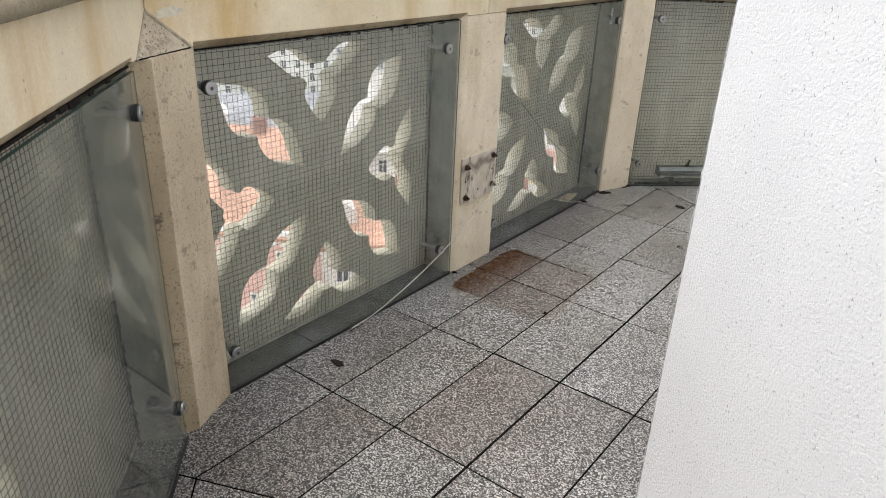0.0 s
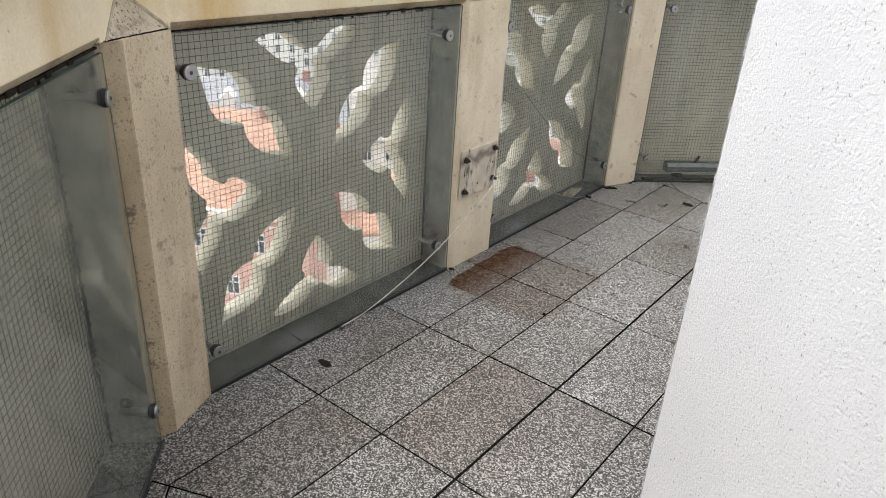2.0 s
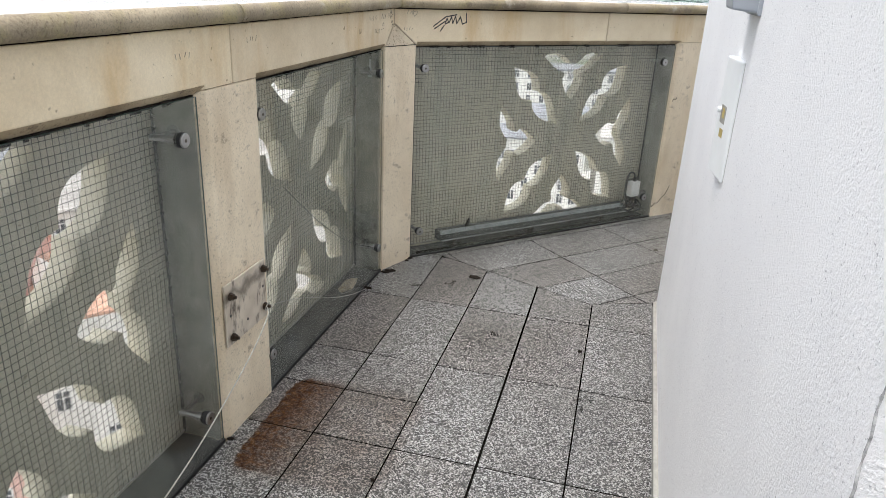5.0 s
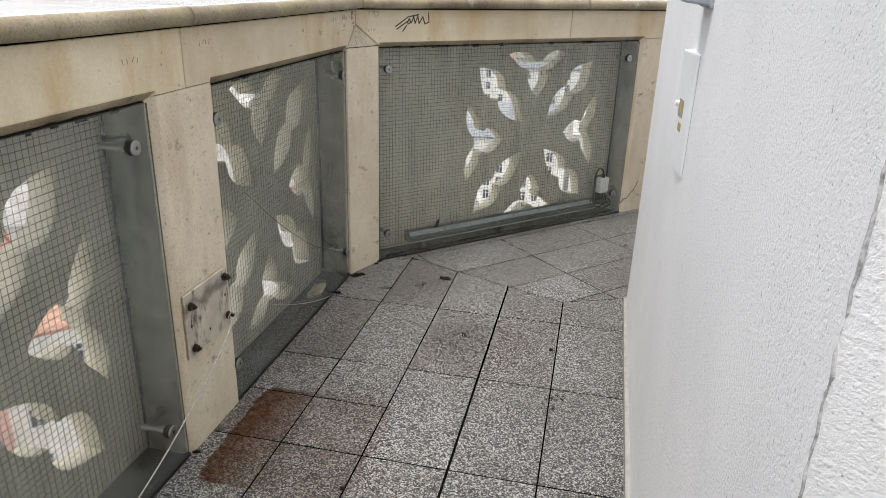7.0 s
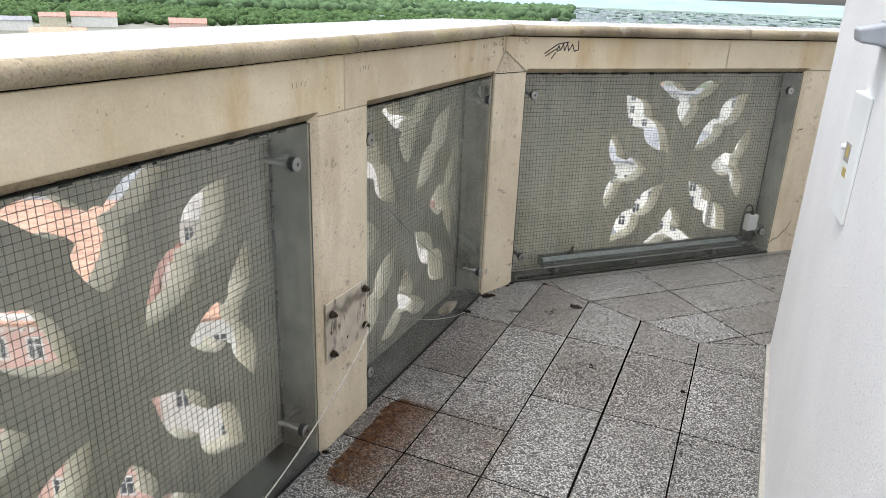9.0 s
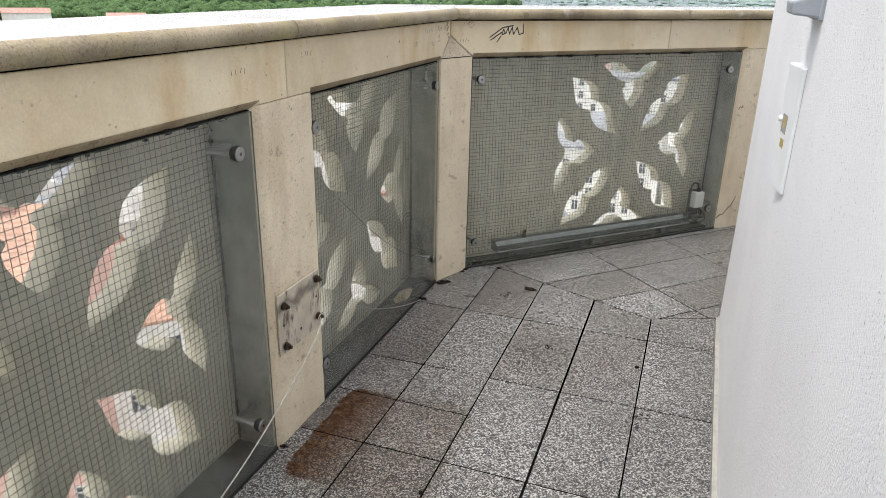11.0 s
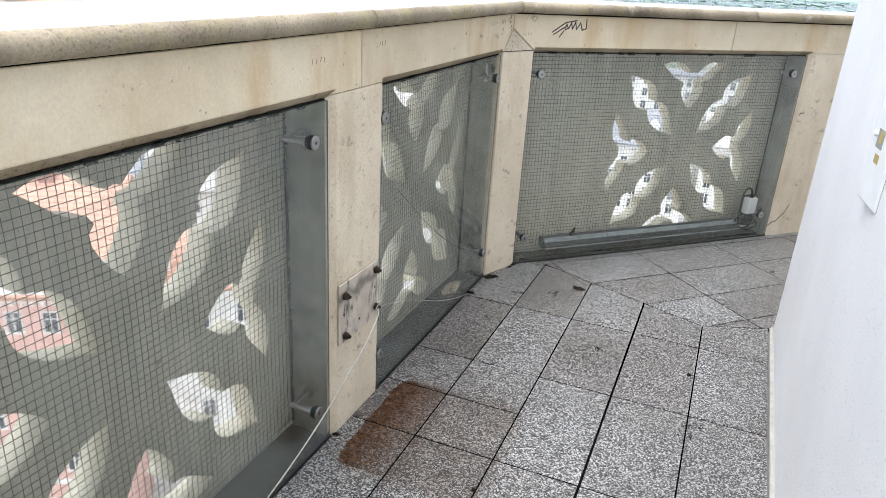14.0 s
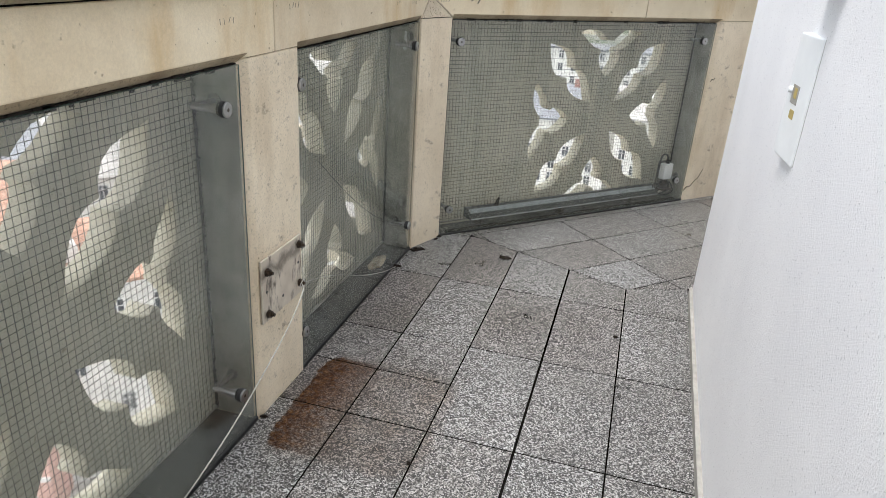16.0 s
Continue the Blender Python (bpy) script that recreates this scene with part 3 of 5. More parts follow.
# the west side: openings at s 0.133 to 1.449 and 1.780 to 3.078
tracery(WEST, -0.13, 1.613, 0.786, parapet_w)
tracery(WEST, 1.617, L + 0.13, 2.453, parapet_w)
edge_pillar(WEST, 1.449, 1.780, parapet_w)
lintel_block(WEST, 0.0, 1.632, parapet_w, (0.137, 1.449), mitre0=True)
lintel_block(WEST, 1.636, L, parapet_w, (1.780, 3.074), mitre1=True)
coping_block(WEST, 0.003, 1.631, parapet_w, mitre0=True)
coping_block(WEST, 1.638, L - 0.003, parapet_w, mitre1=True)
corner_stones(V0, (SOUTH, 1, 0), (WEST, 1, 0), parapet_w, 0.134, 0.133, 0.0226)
corner_stones(V1, (WEST, -1, L), (NORTH, 1, 0), parapet_w, 0.132, 0.132)
for side, owner in ((WEST, parapet_w), (NORTH, parapet_n), (SOUTH, parapet_s)):
    # joint under the coping, near black to stand for the shaded gap
    bm = bmesh.new()
    side_box(bm, side, 0.02, L - 0.02, 0.006, 0.10, HEAD - 0.004, 1.4005)
    part("mortar_bed", bm, BED, owner, "open mortar joint, the gap's shade put into its dark colour")
# the north side: opening at s 0.118 to 2.100
tracery(NORTH, -0.13, L + 0.13, 1.378, parapet_n)
edge_pillar(NORTH, 2.100, L, parapet_n)
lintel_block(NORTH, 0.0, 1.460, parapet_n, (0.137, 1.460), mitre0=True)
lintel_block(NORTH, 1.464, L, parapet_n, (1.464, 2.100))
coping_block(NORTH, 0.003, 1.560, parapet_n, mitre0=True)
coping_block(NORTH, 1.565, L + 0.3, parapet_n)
# the south side: opening at s 0.136 to 2.064
tracery(SOUTH, -0.13, L + 0.13, 1.350, parapet_s)
edge_pillar(SOUTH, 2.064, L, parapet_s)
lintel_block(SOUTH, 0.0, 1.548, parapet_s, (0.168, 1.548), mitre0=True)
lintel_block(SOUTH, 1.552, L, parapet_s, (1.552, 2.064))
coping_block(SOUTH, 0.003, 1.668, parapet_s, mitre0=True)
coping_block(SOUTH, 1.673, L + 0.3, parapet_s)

for side, s0, s1, holders in ((WEST, 0.133, 1.449, (0.178, 1.350)), (WEST, 1.780, 3.078, (1.796, 3.012)), (NORTH, 0.132, 2.100, (0.190, 2.000)), (SOUTH, 0.136, 2.064, (0.184, 1.985))):
    glazing(side, s0, s1, holders, "clear frameless safety glass on steel holders in the parapet opening")
    net(side, s0 + 0.004, s1 - 0.004, 0.012, DROP - 0.003, RECESS - 0.012, "dark wire bird net in front of the stone tracery", round(s0 * 100) + round(side.o.y * 7))
    # dark strip with dirt lumps; the soffit's shade is in its colour
    bm = bmesh.new()
    side_box(bm, side, s0 + 0.002, s1 - 0.002, 0.020, 0.034, DROP - 0.0055, DROP - 0.0005)
    rnd = random.Random(round(s0 * 1000))
    for k in range(16):
        s = rnd.uniform(s0 + 0.05, s1 - 0.1)
        side_box(bm, side, s, s + rnd.uniform(0.01, 0.05), 0.017, 0.021, DROP - rnd.uniform(0.006, 0.011), DROP + rnd.uniform(0.001, 0.004))
    part("head_seal", bm, DIRT, parapet_w if side is WEST else parapet_n if side is NORTH else parapet_s, "dirty dark strip over the glass, with the soffit's shade put in")
    bm = bmesh.new()
    owner = parapet_w if side is WEST else parapet_n if side is NORTH else parapet_s
    side_box(bm, side, s0 + 0.002, s1 - 0.002, 0.0, RECESS - 0.002, -0.06, -0.012)
    part("sill_bed", bm, BED, owner)
    count = round((s1 - s0) / 0.42)
    for k in range(count):
        bm = bmesh.new()
        w = (s1 - s0 - 0.004) / count
        lift = rnd.uniform(-0.0008, 0.0008)
        side_box(bm, side, s0 + 0.002 + w * k + 0.0015, s0 + 0.002 + w * (k + 1) - 0.0015, 0.0005, RECESS - 0.0025, -0.05, -0.004 + lift)
        soften(bm, 0.0012, 1)
        part("sill_stone", bm, SILL, owner, "wet dark grey stone sill")
    for a, b in ((s0 - 0.001, s0 + 0.003), (s1 - 0.003, s1 + 0.001)):
        bm = bmesh.new()
        side_box(bm, side, a, b, CHAMFER + 0.002, RECESS - 0.003, -0.004, DROP - 0.003)
        part("recess_jamb", bm, JAMB, owner, "grey concrete lining of the recess")

# ---- inner tower wall ----
tower = tagged(new("wall_tower"), "white roughcast wall of the tower core", "wall", "", "structure")
A0, A1 = Vector((-0.362, 1.298, 0)), Vector((-0.318, 4.14, 0))
core = [A0, A1, A1 + Vector((2.2, 2.2, 0)), A1 + Vector((6, 2.2, 0)), A0 + Vector((6, -2.6, 0)), A0 + Vector((2.6, -2.6, 0))]
bm = bmesh.new()
solid(bm, [(p.x, p.y, -0.05) for p in core], [(p.x, p.y, 6.0) for p in core])
bmesh.ops.recalc_face_normals(bm, faces=bm.faces)
bmesh.ops.bevel(bm, geom=[e for e in bm.edges if abs(e.verts[0].co.z - e.verts[1].co.z) > 1], offset=0.008, segments=3, affect="EDGES", profile=0.5)
part("roughcast_wall", bm, PLASTER, tower)
bm = bmesh.new()
w = Vector((-0.016, 0, 0))
hexa(bm, [A0 + w + Vector((0, 0.01, 0.0)), A1 + w, A1 - w, A0 - w, A0 + w + Vector((0, 0.01, 0.04)), A1 + w + Vector((0, 0, 0.04)), A1 - w + Vector((0, 0, 0.04)), A0 - w + Vector((0, 0, 0.04))])
skirting = tagged(part("baseboard", bm, SKIRT), "narrow grey stone skirting along the white wall", "baseboard", "", "structure")


rnd = random.Random(31)
bm = bmesh.new()
line = []
for k in range(90):
    z = 0.03 + 1.75 * k / 89
    line.append(A0 + Vector((0.0015 + rnd.uniform(-0.0012, 0.0012), 0.0015 + rnd.uniform(-0.003, 0.003), z)))
tube(bm, line, 0.0022, 5)
part("worn_corner", bm, plain("exposed_grey_render", (0.42, 0.42, 0.415), 0.9, 0.0, 90.0, 0.6), tower, "grey worn edge of the plaster corner")


def on_wall(y):
    return A0.x + (A1.x - A0.x) * (y - A0.y) / (A1.y - A0.y)


# ---- switch cover and small lamp housing on the white wall ----
cover = tagged(new("switch_cover"), "slim white plastic switch cover with a yellow sticker", "switch")
x = on_wall(2.7)


COVER = (2.577, 2.750, 1.088, 1.396)


def on_cover(bm, y0, y1, z0, z1, proud):
    """A thin plate on the slanting front of the cover."""
    xs = [x - 0.008 - 0.016 * (y - COVER[0]) / (COVER[1] - COVER[0]) for y in (y0, y1)]
    hexa(bm, [(xs[0] + 0.002, y0, z0), (xs[1] + 0.002, y1, z0), (xs[1] - proud, y1, z0), (xs[0] - proud, y0, z0), (xs[0] + 0.002, y0, z1), (xs[1] + 0.002, y1, z1), (xs[1] - proud, y1, z1), (xs[0] - proud, y0, z1)])


bm = bmesh.new()
ring = [(x + 0.004, COVER[0]), (x + 0.004, COVER[1]), (x - 0.024, COVER[1]), (x - 0.008, COVER[0])]
solid(bm, [(p, q, COVER[2]) for p, q in ring], [(p, q, COVER[3]) for p, q in ring])
soften(bm, 0.004, 2)
part("casing", bm, WHITEBOX, cover)
bm = bmesh.new()
on_cover(bm, 2.655, 2.707, 1.227, 1.273, 0.0012)
part("label_plate", bm, SKIRT, cover, "pale grey label plate")
bm = bmesh.new()
rod(bm, (x - 0.018, 2.720, 1.257), (x - 0.030, 2.720, 1.257), 0.009, 0.007, 14)
part("knob", bm, WHITEBOX, cover)
bm = bmesh.new()
on_cover(bm, 2.655, 2.690, 1.191, 1.213, 0.0010)
part("sticker", bm, YELLOW, cover, "yellow warning sticker")
bm = bmesh.new()
on_cover(bm, 2.665, 2.687, 1.241, 1.267, 0.0022)
part("sticker", bm, YELLOW, cover, "yellow warning sticker")
# grey strip painting the shade line where the cover meets the wall
bm = bmesh.new()
box(bm, x - 0.0025, x + 0.003, 2.5745, 2.5775, 1.090, 1.394)
part("sealant_line", bm, SKIRT, cover)

lamp = tagged(new("wall_lamp"), "small grey metal lamp housing on the white wall", "wall lamp")
bm = bmesh.new()
ring0 = [(x, 2.487, 1.510), (x - 0.066, 2.497, 1.517), (x - 0.070, 2.497, 1.546), (x, 2.487, 1.562)]
ring1 = [(x, 2.677, 1.510), (x - 0.062, 2.667, 1.517), (x - 0.066, 2.667, 1.546), (x, 2.677, 1.562)]
solid(bm, ring0, ring1)
soften(bm, 0.005, 2)
part("housing", bm, GREYBOX, lamp)
bm = bmesh.new()
box(bm, x - 0.012, x + 0.003, 2.482, 2.682, 1.506, 1.565)
soften(bm, 0.003, 1)
part("back_plate", bm, GREYBOX, lamp)
hole = tagged(new("plaster_break"), "rough broken plaster patch above the wall lamp", "damage", "", "structure")
bm = bmesh.new()
bmesh.ops.create_icosphere(bm, subdivisions=4, radius=1.0)
for v in bm.verts:
    n = noise.noise(v.co * 2.4) * 0.25 + noise.noise(v.co * 7) * 0.12
    v.co = Vector((x + v.co.x * 0.018 * (1 + n), 2.58 + v.co.y * 0.075 * (1 + n), 1.644 + v.co.z * 0.085 * (1 + n)))
part("rubble", bm, RUBBLE, hole)

# ---- steel plate on the pillar, its bolts and the wires ----
plate = tagged(new("anchor_plate"), "stained steel anchor plate bolted to the sandstone pillar", "metal plate")
bm = bmesh.new()
side_box(bm, WEST, 1.480, 1.752, -0.012, -0.004, 0.352, 0.580)
soften(bm, 0.002, 1)
part("plate", bm, PLATE, plate)
for s, z in ((1.505, 0.536), (1.506, 0.384), (1.726, 0.550), (1.728, 0.400)):
    bm = bmesh.new()
    rod(bm, WEST(s, 0.03, z), WEST(s, -0.040, z), 0.006, 0.006, 10)
    rod(bm, WEST(s, -0.017, z), WEST(s, -0.020, z), 0.0145, 0.0145, 16)
    rod(bm, WEST(s, -0.020, z), WEST(s, -0.031, z), 0.0115, 0.0115, 6)
    part("bolt", bm, BRONZE, plate, "dark tarnished hexagon bolt")
for s, z in ((1.730, 0.478), (1.508, 0.462), (1.615, 0.40)):
    bm = bmesh.new()
    rod(bm, WEST(s, -0.0115, z), WEST(s, -0.0128, z), 0.0055, 0.0055, 12)
    part("bolt_hole", bm, BLACK, plate)
wire = tagged(new("steel_wire"), "thin steel wire from the anchor plate down to the floor", "wire")
bm = bmesh.new()
tube(bm, smooth_path([WEST(1.724, -0.030, 0.400), WEST(1.69, -0.045, 0.372), WEST(1.52, -0.055, 0.285), WEST(1.20, -0.050, 0.145), WEST(0.90, -0.03, 0.040), WEST(0.735, -0.012, 0.006)], 10), 0.0025)
tube(bm, [WEST(1.724, -0.030, 0.400) + Vector((0.004 * math.cos(a), 0.014 * math.sin(a), 0.014 * math.cos(a))) for a in [k * 0.5 for k in range(26)]], 0.002)
part("strand", bm, CABLE, wire)
bm = bmesh.new()
for k in range(7):
    a = Vector(WEST(0.725 + 0.006 * k, -0.02 + 0.006 * (k % 3), 0.006))
    rod(bm, a, a + Vector((0.02 * math.cos(k * 2.1), 0.022 * math.sin(k * 2.1), 0.012 + 0.004 * (k % 2))), 0.003, 0.001, 6)
part("frayed_end", bm, BLACK, wire)
wire2 = tagged(new("steel_wire"), "thin slack steel wire lying along the glass", "wire")
bm = bmesh.new()
tube(bm, smooth_path([WEST(1.724, -0.032, 0.402), WEST(1.85, -0.03, 0.365), WEST(2.06, -0.022, 0.285), WEST(2.35, -0.016, 0.155), WEST(2.62, -0.012, 0.055), WEST(2.80, -0.010, 0.006)], 8), 0.0013)
part("strand", bm, CABLE, wire2)
cable = tagged(new("loose_cable"), "thin dark cable hanging slanted behind the glass", "cable")
bm = bmesh.new()
tube(bm, smooth_path([WEST(2.22, 0.150, 0.700), WEST(2.50, 0.12, 0.46), WEST(2.75, 0.08, 0.28), WEST(3.005, 0.030, 0.158)], 8), 0.0018)
part("strand", bm, WIRE, cable)

# ---- light bar in the north recess ----
bar = tagged(new("floodlight_bar"), "long grey aluminium floodlight bar lying behind the glass", "light bar")
bm = bmesh.new()
prof = [(0.060, 0.044), (0.145, 0.044), (0.145, 0.102), (0.116, 0.108), (0.104, 0.100), (0.072, 0.068), (0.060, 0.064)]
solid(bm, [NORTH(0.378, d, z) for d, z in prof], [NORTH(1.900, d, z) for d, z in prof])
soften(bm, 0.002, 1)
part("housing", bm, BARBODY, bar)
for s0, s1 in ((0.386, 0.632), (0.638, 0.835), (0.841, 1.215), (1.221, 1.575), (1.581, 1.892)):
    bm = bmesh.new()
    ring = [(0.085, 0.0785), (0.104, 0.0985), (0.1005, 0.1020), (0.0815, 0.0820)]
    solid(bm, [NORTH(s0, d, z) for d, z in ring], [NORTH(s1, d, z) for d, z in ring])
    strip = part("lens", bm, LENS, bar, "pale ribbed strip lens")
    bm = bmesh.new()
    n = int((s1 - s0) / 0.0165)
    for k in range(n):
        s = s0 + (k + 0.5) * (s1 - s0) / n
        rod(bm, NORTH(s, 0.0865, 0.0885), NORTH(s, 0.0960, 0.0985), 0.0052, 0.0052, 6)
    part("rib", bm, LENS, strip)
bm = bmesh.new()
side_box(bm, NORTH, 0.378, 1.90, 0.054, 0.0605, 0.048, 0.054)
part("cooling_rib", bm, ALU, bar)
for s in (0.45, 1.05, 1.65):
    bm = bmesh.new()
    side_box(bm, NORTH, s, s + 0.03, 0.05, 0.15, -0.004, 0.050)
    soften(bm, 0.002, 1)
    part("foot_bracket", bm, DARKSTEEL, bar)
for s in (1.905, 1.936):
    bm = bmesh.new()
    rod(bm, NORTH(s, 0.105, 0.075), NORTH(s + 0.028, 0.105, 0.075), 0.020, 0.016, 12)
    part("end_plug", bm, BLACK, bar)
jbox = tagged(new("junction_box"), "small white junction box with a looped black cable", "junction box")
bm = bmesh.new()
side_box(bm, NORTH, 1.920, 2.000, 0.05, 0.10, 0.153, 0.263)
soften(bm, 0.006, 2)
part("casing", bm, WHITEBOX, jbox)
bm = bmesh.new()
tube(bm, smooth_path([NORTH(1.960, 0.07, 0.263), NORTH(1.945, 0.07, 0.318), NORTH(1.910, 0.075, 0.328), NORTH(1.890, 0.08, 0.268), NORTH(1.900, 0.085, 0.168), NORTH(1.925, 0.085, 0.088)], 8), 0.006)
tube(bm, smooth_path([NORTH(1.975, 0.07, 0.158), NORTH(2.005, 0.07, 0.098), NORTH(1.975, 0.08, 0.048), NORTH(1.875, 0.09, 0.038)], 8), 0.006)
part("lead", bm, BLACK, jbox)
bm = bmesh.new()
rod(bm, NORTH(1.960, 0.072, 0.261), NORTH(1.957, 0.072, 0.290), 0.014, 0.011, 10)
part("cable_gland", bm, BLACK, jbox)
bm = bmesh.new()
rod(bm, NORTH(1.933, 0.072, 0.155), NORTH(1.931, 0.074, 0.128), 0.012, 0.010, 10)
part("cable_gland", bm, BLACK, jbox)
bm = bmesh.new()
side_box(bm, NORTH, 1.913, 2.007, 0.098, 0.112, 0.088, 0.273)
side_box(bm, NORTH, 1.913, 2.007, 0.040, 0.112, 0.078, 0.090)
part("mounting_bracket", bm, DARKSTEEL, jbox)
bm = bmesh.new()
tube(bm, smooth_path([NORTH(1.931, 0.074, 0.128), NORTH(1.905, 0.07, 0.103), NORTH(1.885, 0.075, 0.128), NORTH(1.865, 0.08, 0.113), NORTH(1.875, 0.085, 0.090)], 8), 0.005)
tube(bm, smooth_path([NORTH(2.005, 0.07, 0.128), NORTH(2.045, 0.06, 0.068), NORTH(2.005, 0.06, 0.040), NORTH(1.935, 0.06, 0.043), NORTH(1.895, 0.07, 0.068)], 8), 0.005)
part("lead", bm, BLACK, jbox)
bm = bmesh.new()
side_box(bm, NORTH, 0.19, 2.02, 0.022, 0.032, 0.0, 0.022)
gutter = tagged(part("channel_strip", bm, DIRT), "dark metal channel strip at the foot of the glass", "metal strip")
bm = bmesh.new()
rod(bm, NORTH(0.585, 0.112, 0.098), NORTH(0.605, 0.112, 0.150), 0.014, 0.006, 8)
tagged(part("wilted_leaf", bm, DIRT), "small dark wilted leaf on the floodlight bar", "leaf")

# ---- graffiti strokes and scratches on the band ----
def strokes(name, side, lines, width, material, label):
    bm = bmesh.new()
    for line in lines:
        for (s0, z0), (s1, z1) in zip(line, line[1:]):
            a, b = Vector((s0, z0)), Vector((s1, z1))
            t = (b - a).normalized() * width * 0.5
            nrm = Vector((-t.y, t.x))
            q = [a - t + nrm, b + t + nrm, b + t - nrm, a - t - nrm]
            solid(bm, [side(p.x, -0.0006, p.y) for p in q], [side(p.x, 0.002, p.y) for p in q])
    return tagged(part(name, bm, material), label, "graffiti")


strokes("graffiti", NORTH, [[(0.239, 1.295), (0.301, 1.332)], [(0.233, 1.308), (0.307, 1.356), (0.372, 1.367)], [(0.276, 1.284), (0.297, 1.312)],
                            [(0.304, 1.324), (0.313, 1.348), (0.324, 1.328), (0.307, 1.320)], [(0.327, 1.326), (0.341, 1.356), (0.350, 1.324), (0.366, 1.359), (0.375, 1.322), (0.397, 1.356), (0.411, 1.320), (0.436, 1.328), (0.433, 1.373)]],
        0.0060, INK, "black marker scribble on the sandstone band")
rnd = random.Random(4)
for side, s, z, n, step, h in ((WEST, 1.352, 1.316, 4, 0.020, 0.013), (WEST, 1.735, 1.335, 4, 0.018, 0.014), (WEST, 2.86, 1.350, 5, 0.022, 0.016), (WEST, 2.93, 1.290, 4, 0.018, 0.018),
                                (WEST, 3.115, 1.352, 3, 0.018, 0.022), (NORTH, 0.075, 1.372, 3, 0.018, 0.014), (NORTH, 0.06, 1.288, 4, 0.014, 0.014), (WEST, 2.72, 1.300, 3, 0.016, 0.018)):
    lines = []
    for k in range(n):
        u = s + k * step
        lines.append([(u, z + rnd.uniform(-0.3, 0.1) * h), (u + rnd.uniform(-0.2, 0.5) * step, z + h * rnd.uniform(0.7, 1.1))])
    strokes("scratch_marks", side, lines, 0.0022, SCRATCH, "faint grey scratched bars on the sandstone band")
strokes("graffiti", WEST, [[(3.150, 1.372), (3.158, 1.385), (3.165, 1.370), (3.173, 1.384)], [(3.152, 1.350), (3.164, 1.358), (3.160, 1.345)], [(3.172, 1.352), (3.180, 1.364)], [(3.166, 1.325), (3.178, 1.336), (3.184, 1.326)], [(3.176, 1.308), (3.186, 1.318)]],
        0.0034, INK, "small black marker scribbles by the corner of the band")
strokes("scratch_marks", WEST, [[(3.02, 1.352), (3.03, 1.372), (3.045, 1.350)], [(3.05, 1.352), (3.055, 1.368)], [(3.065, 1.350), (3.075, 1.366), (3.08, 1.350)], [(3.03, 1.318), (3.045, 1.332), (3.055, 1.316)], [(3.02, 1.300), (3.05, 1.304)]],
        0.0026, SCRATCH, "grey scratched scribbles on the sandstone band")
heart = [(0.118 + 0.016 * math.sin(a) ** 3, 1.372 + 0.001 * (13 * math.cos(a) - 5 * math.cos(2 * a) - 2 * math.cos(3 * a))) for a in [k * 2 * math.pi / 16 for k in range(17)]]
strokes("scratch_marks", NORTH, [heart], 0.0018, SCRATCH, "faint scratched heart on the sandstone band")
strokes("stone_crack", NORTH, [[(2.095, 0.075), (2.12, 0.10), (2.15, 0.098), (2.185, 0.14), (2.21, 0.15), (2.245, 0.215)]], 0.005, DIRT, "dark crack in the sandstone pillar")["category"] = "crack"
strokes("stone_crack", NORTH, [[(2.135, 0.83), (2.145, 0.845), (2.165, 0.84), (2.17, 0.85)]], 0.005, DIRT, "small dark chip in the sandstone pillar")["category"] = "crack"

bm = bmesh.new()
solid(bm, [WEST(3.072, 0.075, 1.06), WEST(3.072, 0.095, 1.06), WEST(3.072, 0.088, 1.15), WEST(3.072, 0.080, 1.15)], [WEST(3.0745, 0.075, 1.06), WEST(3.0745, 0.095, 1.06), WEST(3.0745, 0.088, 1.15), WEST(3.0745, 0.080, 1.15)])
tagged(part("paint_drip", bm, WHITEBOX), "white paint drip on the grey recess jamb", "paint drip")

bm = bmesh.new()
ring = []
for k in range(28):
    a = 2 * math.pi * k / 28
    r = 1 + 0.45 * noise.noise((2.2 * math.cos(a), 2.2 * math.sin(a), 3.1))
    ring.append((0.072 + 0.046 * r * math.cos(a), 1.314 + 0.013 * r * math.sin(a) + 0.004 * math.cos(a)))
solid(bm, [WEST(p, -0.0007, q) for p, q in ring], [WEST(p, 0.002, q) for p, q in ring])
tagged(part("paint_patch", bm, plain("pale_old_paint", (0.70, 0.655, 0.535), 0.8, 0.0, 40.0, 0.2)), "pale smear of old paint on the sandstone band", "paint smear")

# ---- debris on the floor ----
for x, y, r in ((-1.66, 1.565, 0.020), (-1.29, 4.20, 0.022), (-1.72, 4.30, 0.010), (-1.25, 2.45, 0.006), (-1.765, 4.12, 0.024), (-1.785, 4.09, 0.018), (-1.72, 4.345, 0.016), (-1.80, 3.86, 0.016), (-1.80, 2.50, 0.010), (-0.66, 3.55, 0.008)):
    bm = bmesh.new()
    bmesh.ops.create_icosphere(bm, subdivisions=2, radius=1.0)
    for v in bm.verts:
        n = 1 + 1.0 * noise.noise(v.co * 2.8 + Vector((x * 9, y * 9, 0)))
        v.co = Vector((x + v.co.x * r * n * 1.3, y + v.co.y * r * n * 0.8, 0.004 + v.co.z * 0.006 * n))
    tagged(part("dirt_clump", bm, DIRT), "small dark clump of dirt on the floor", "debris", "debris")
bm = bmesh.new()
bmesh.ops.create_icosphere(bm, subdivisions=2, radius=1.0)
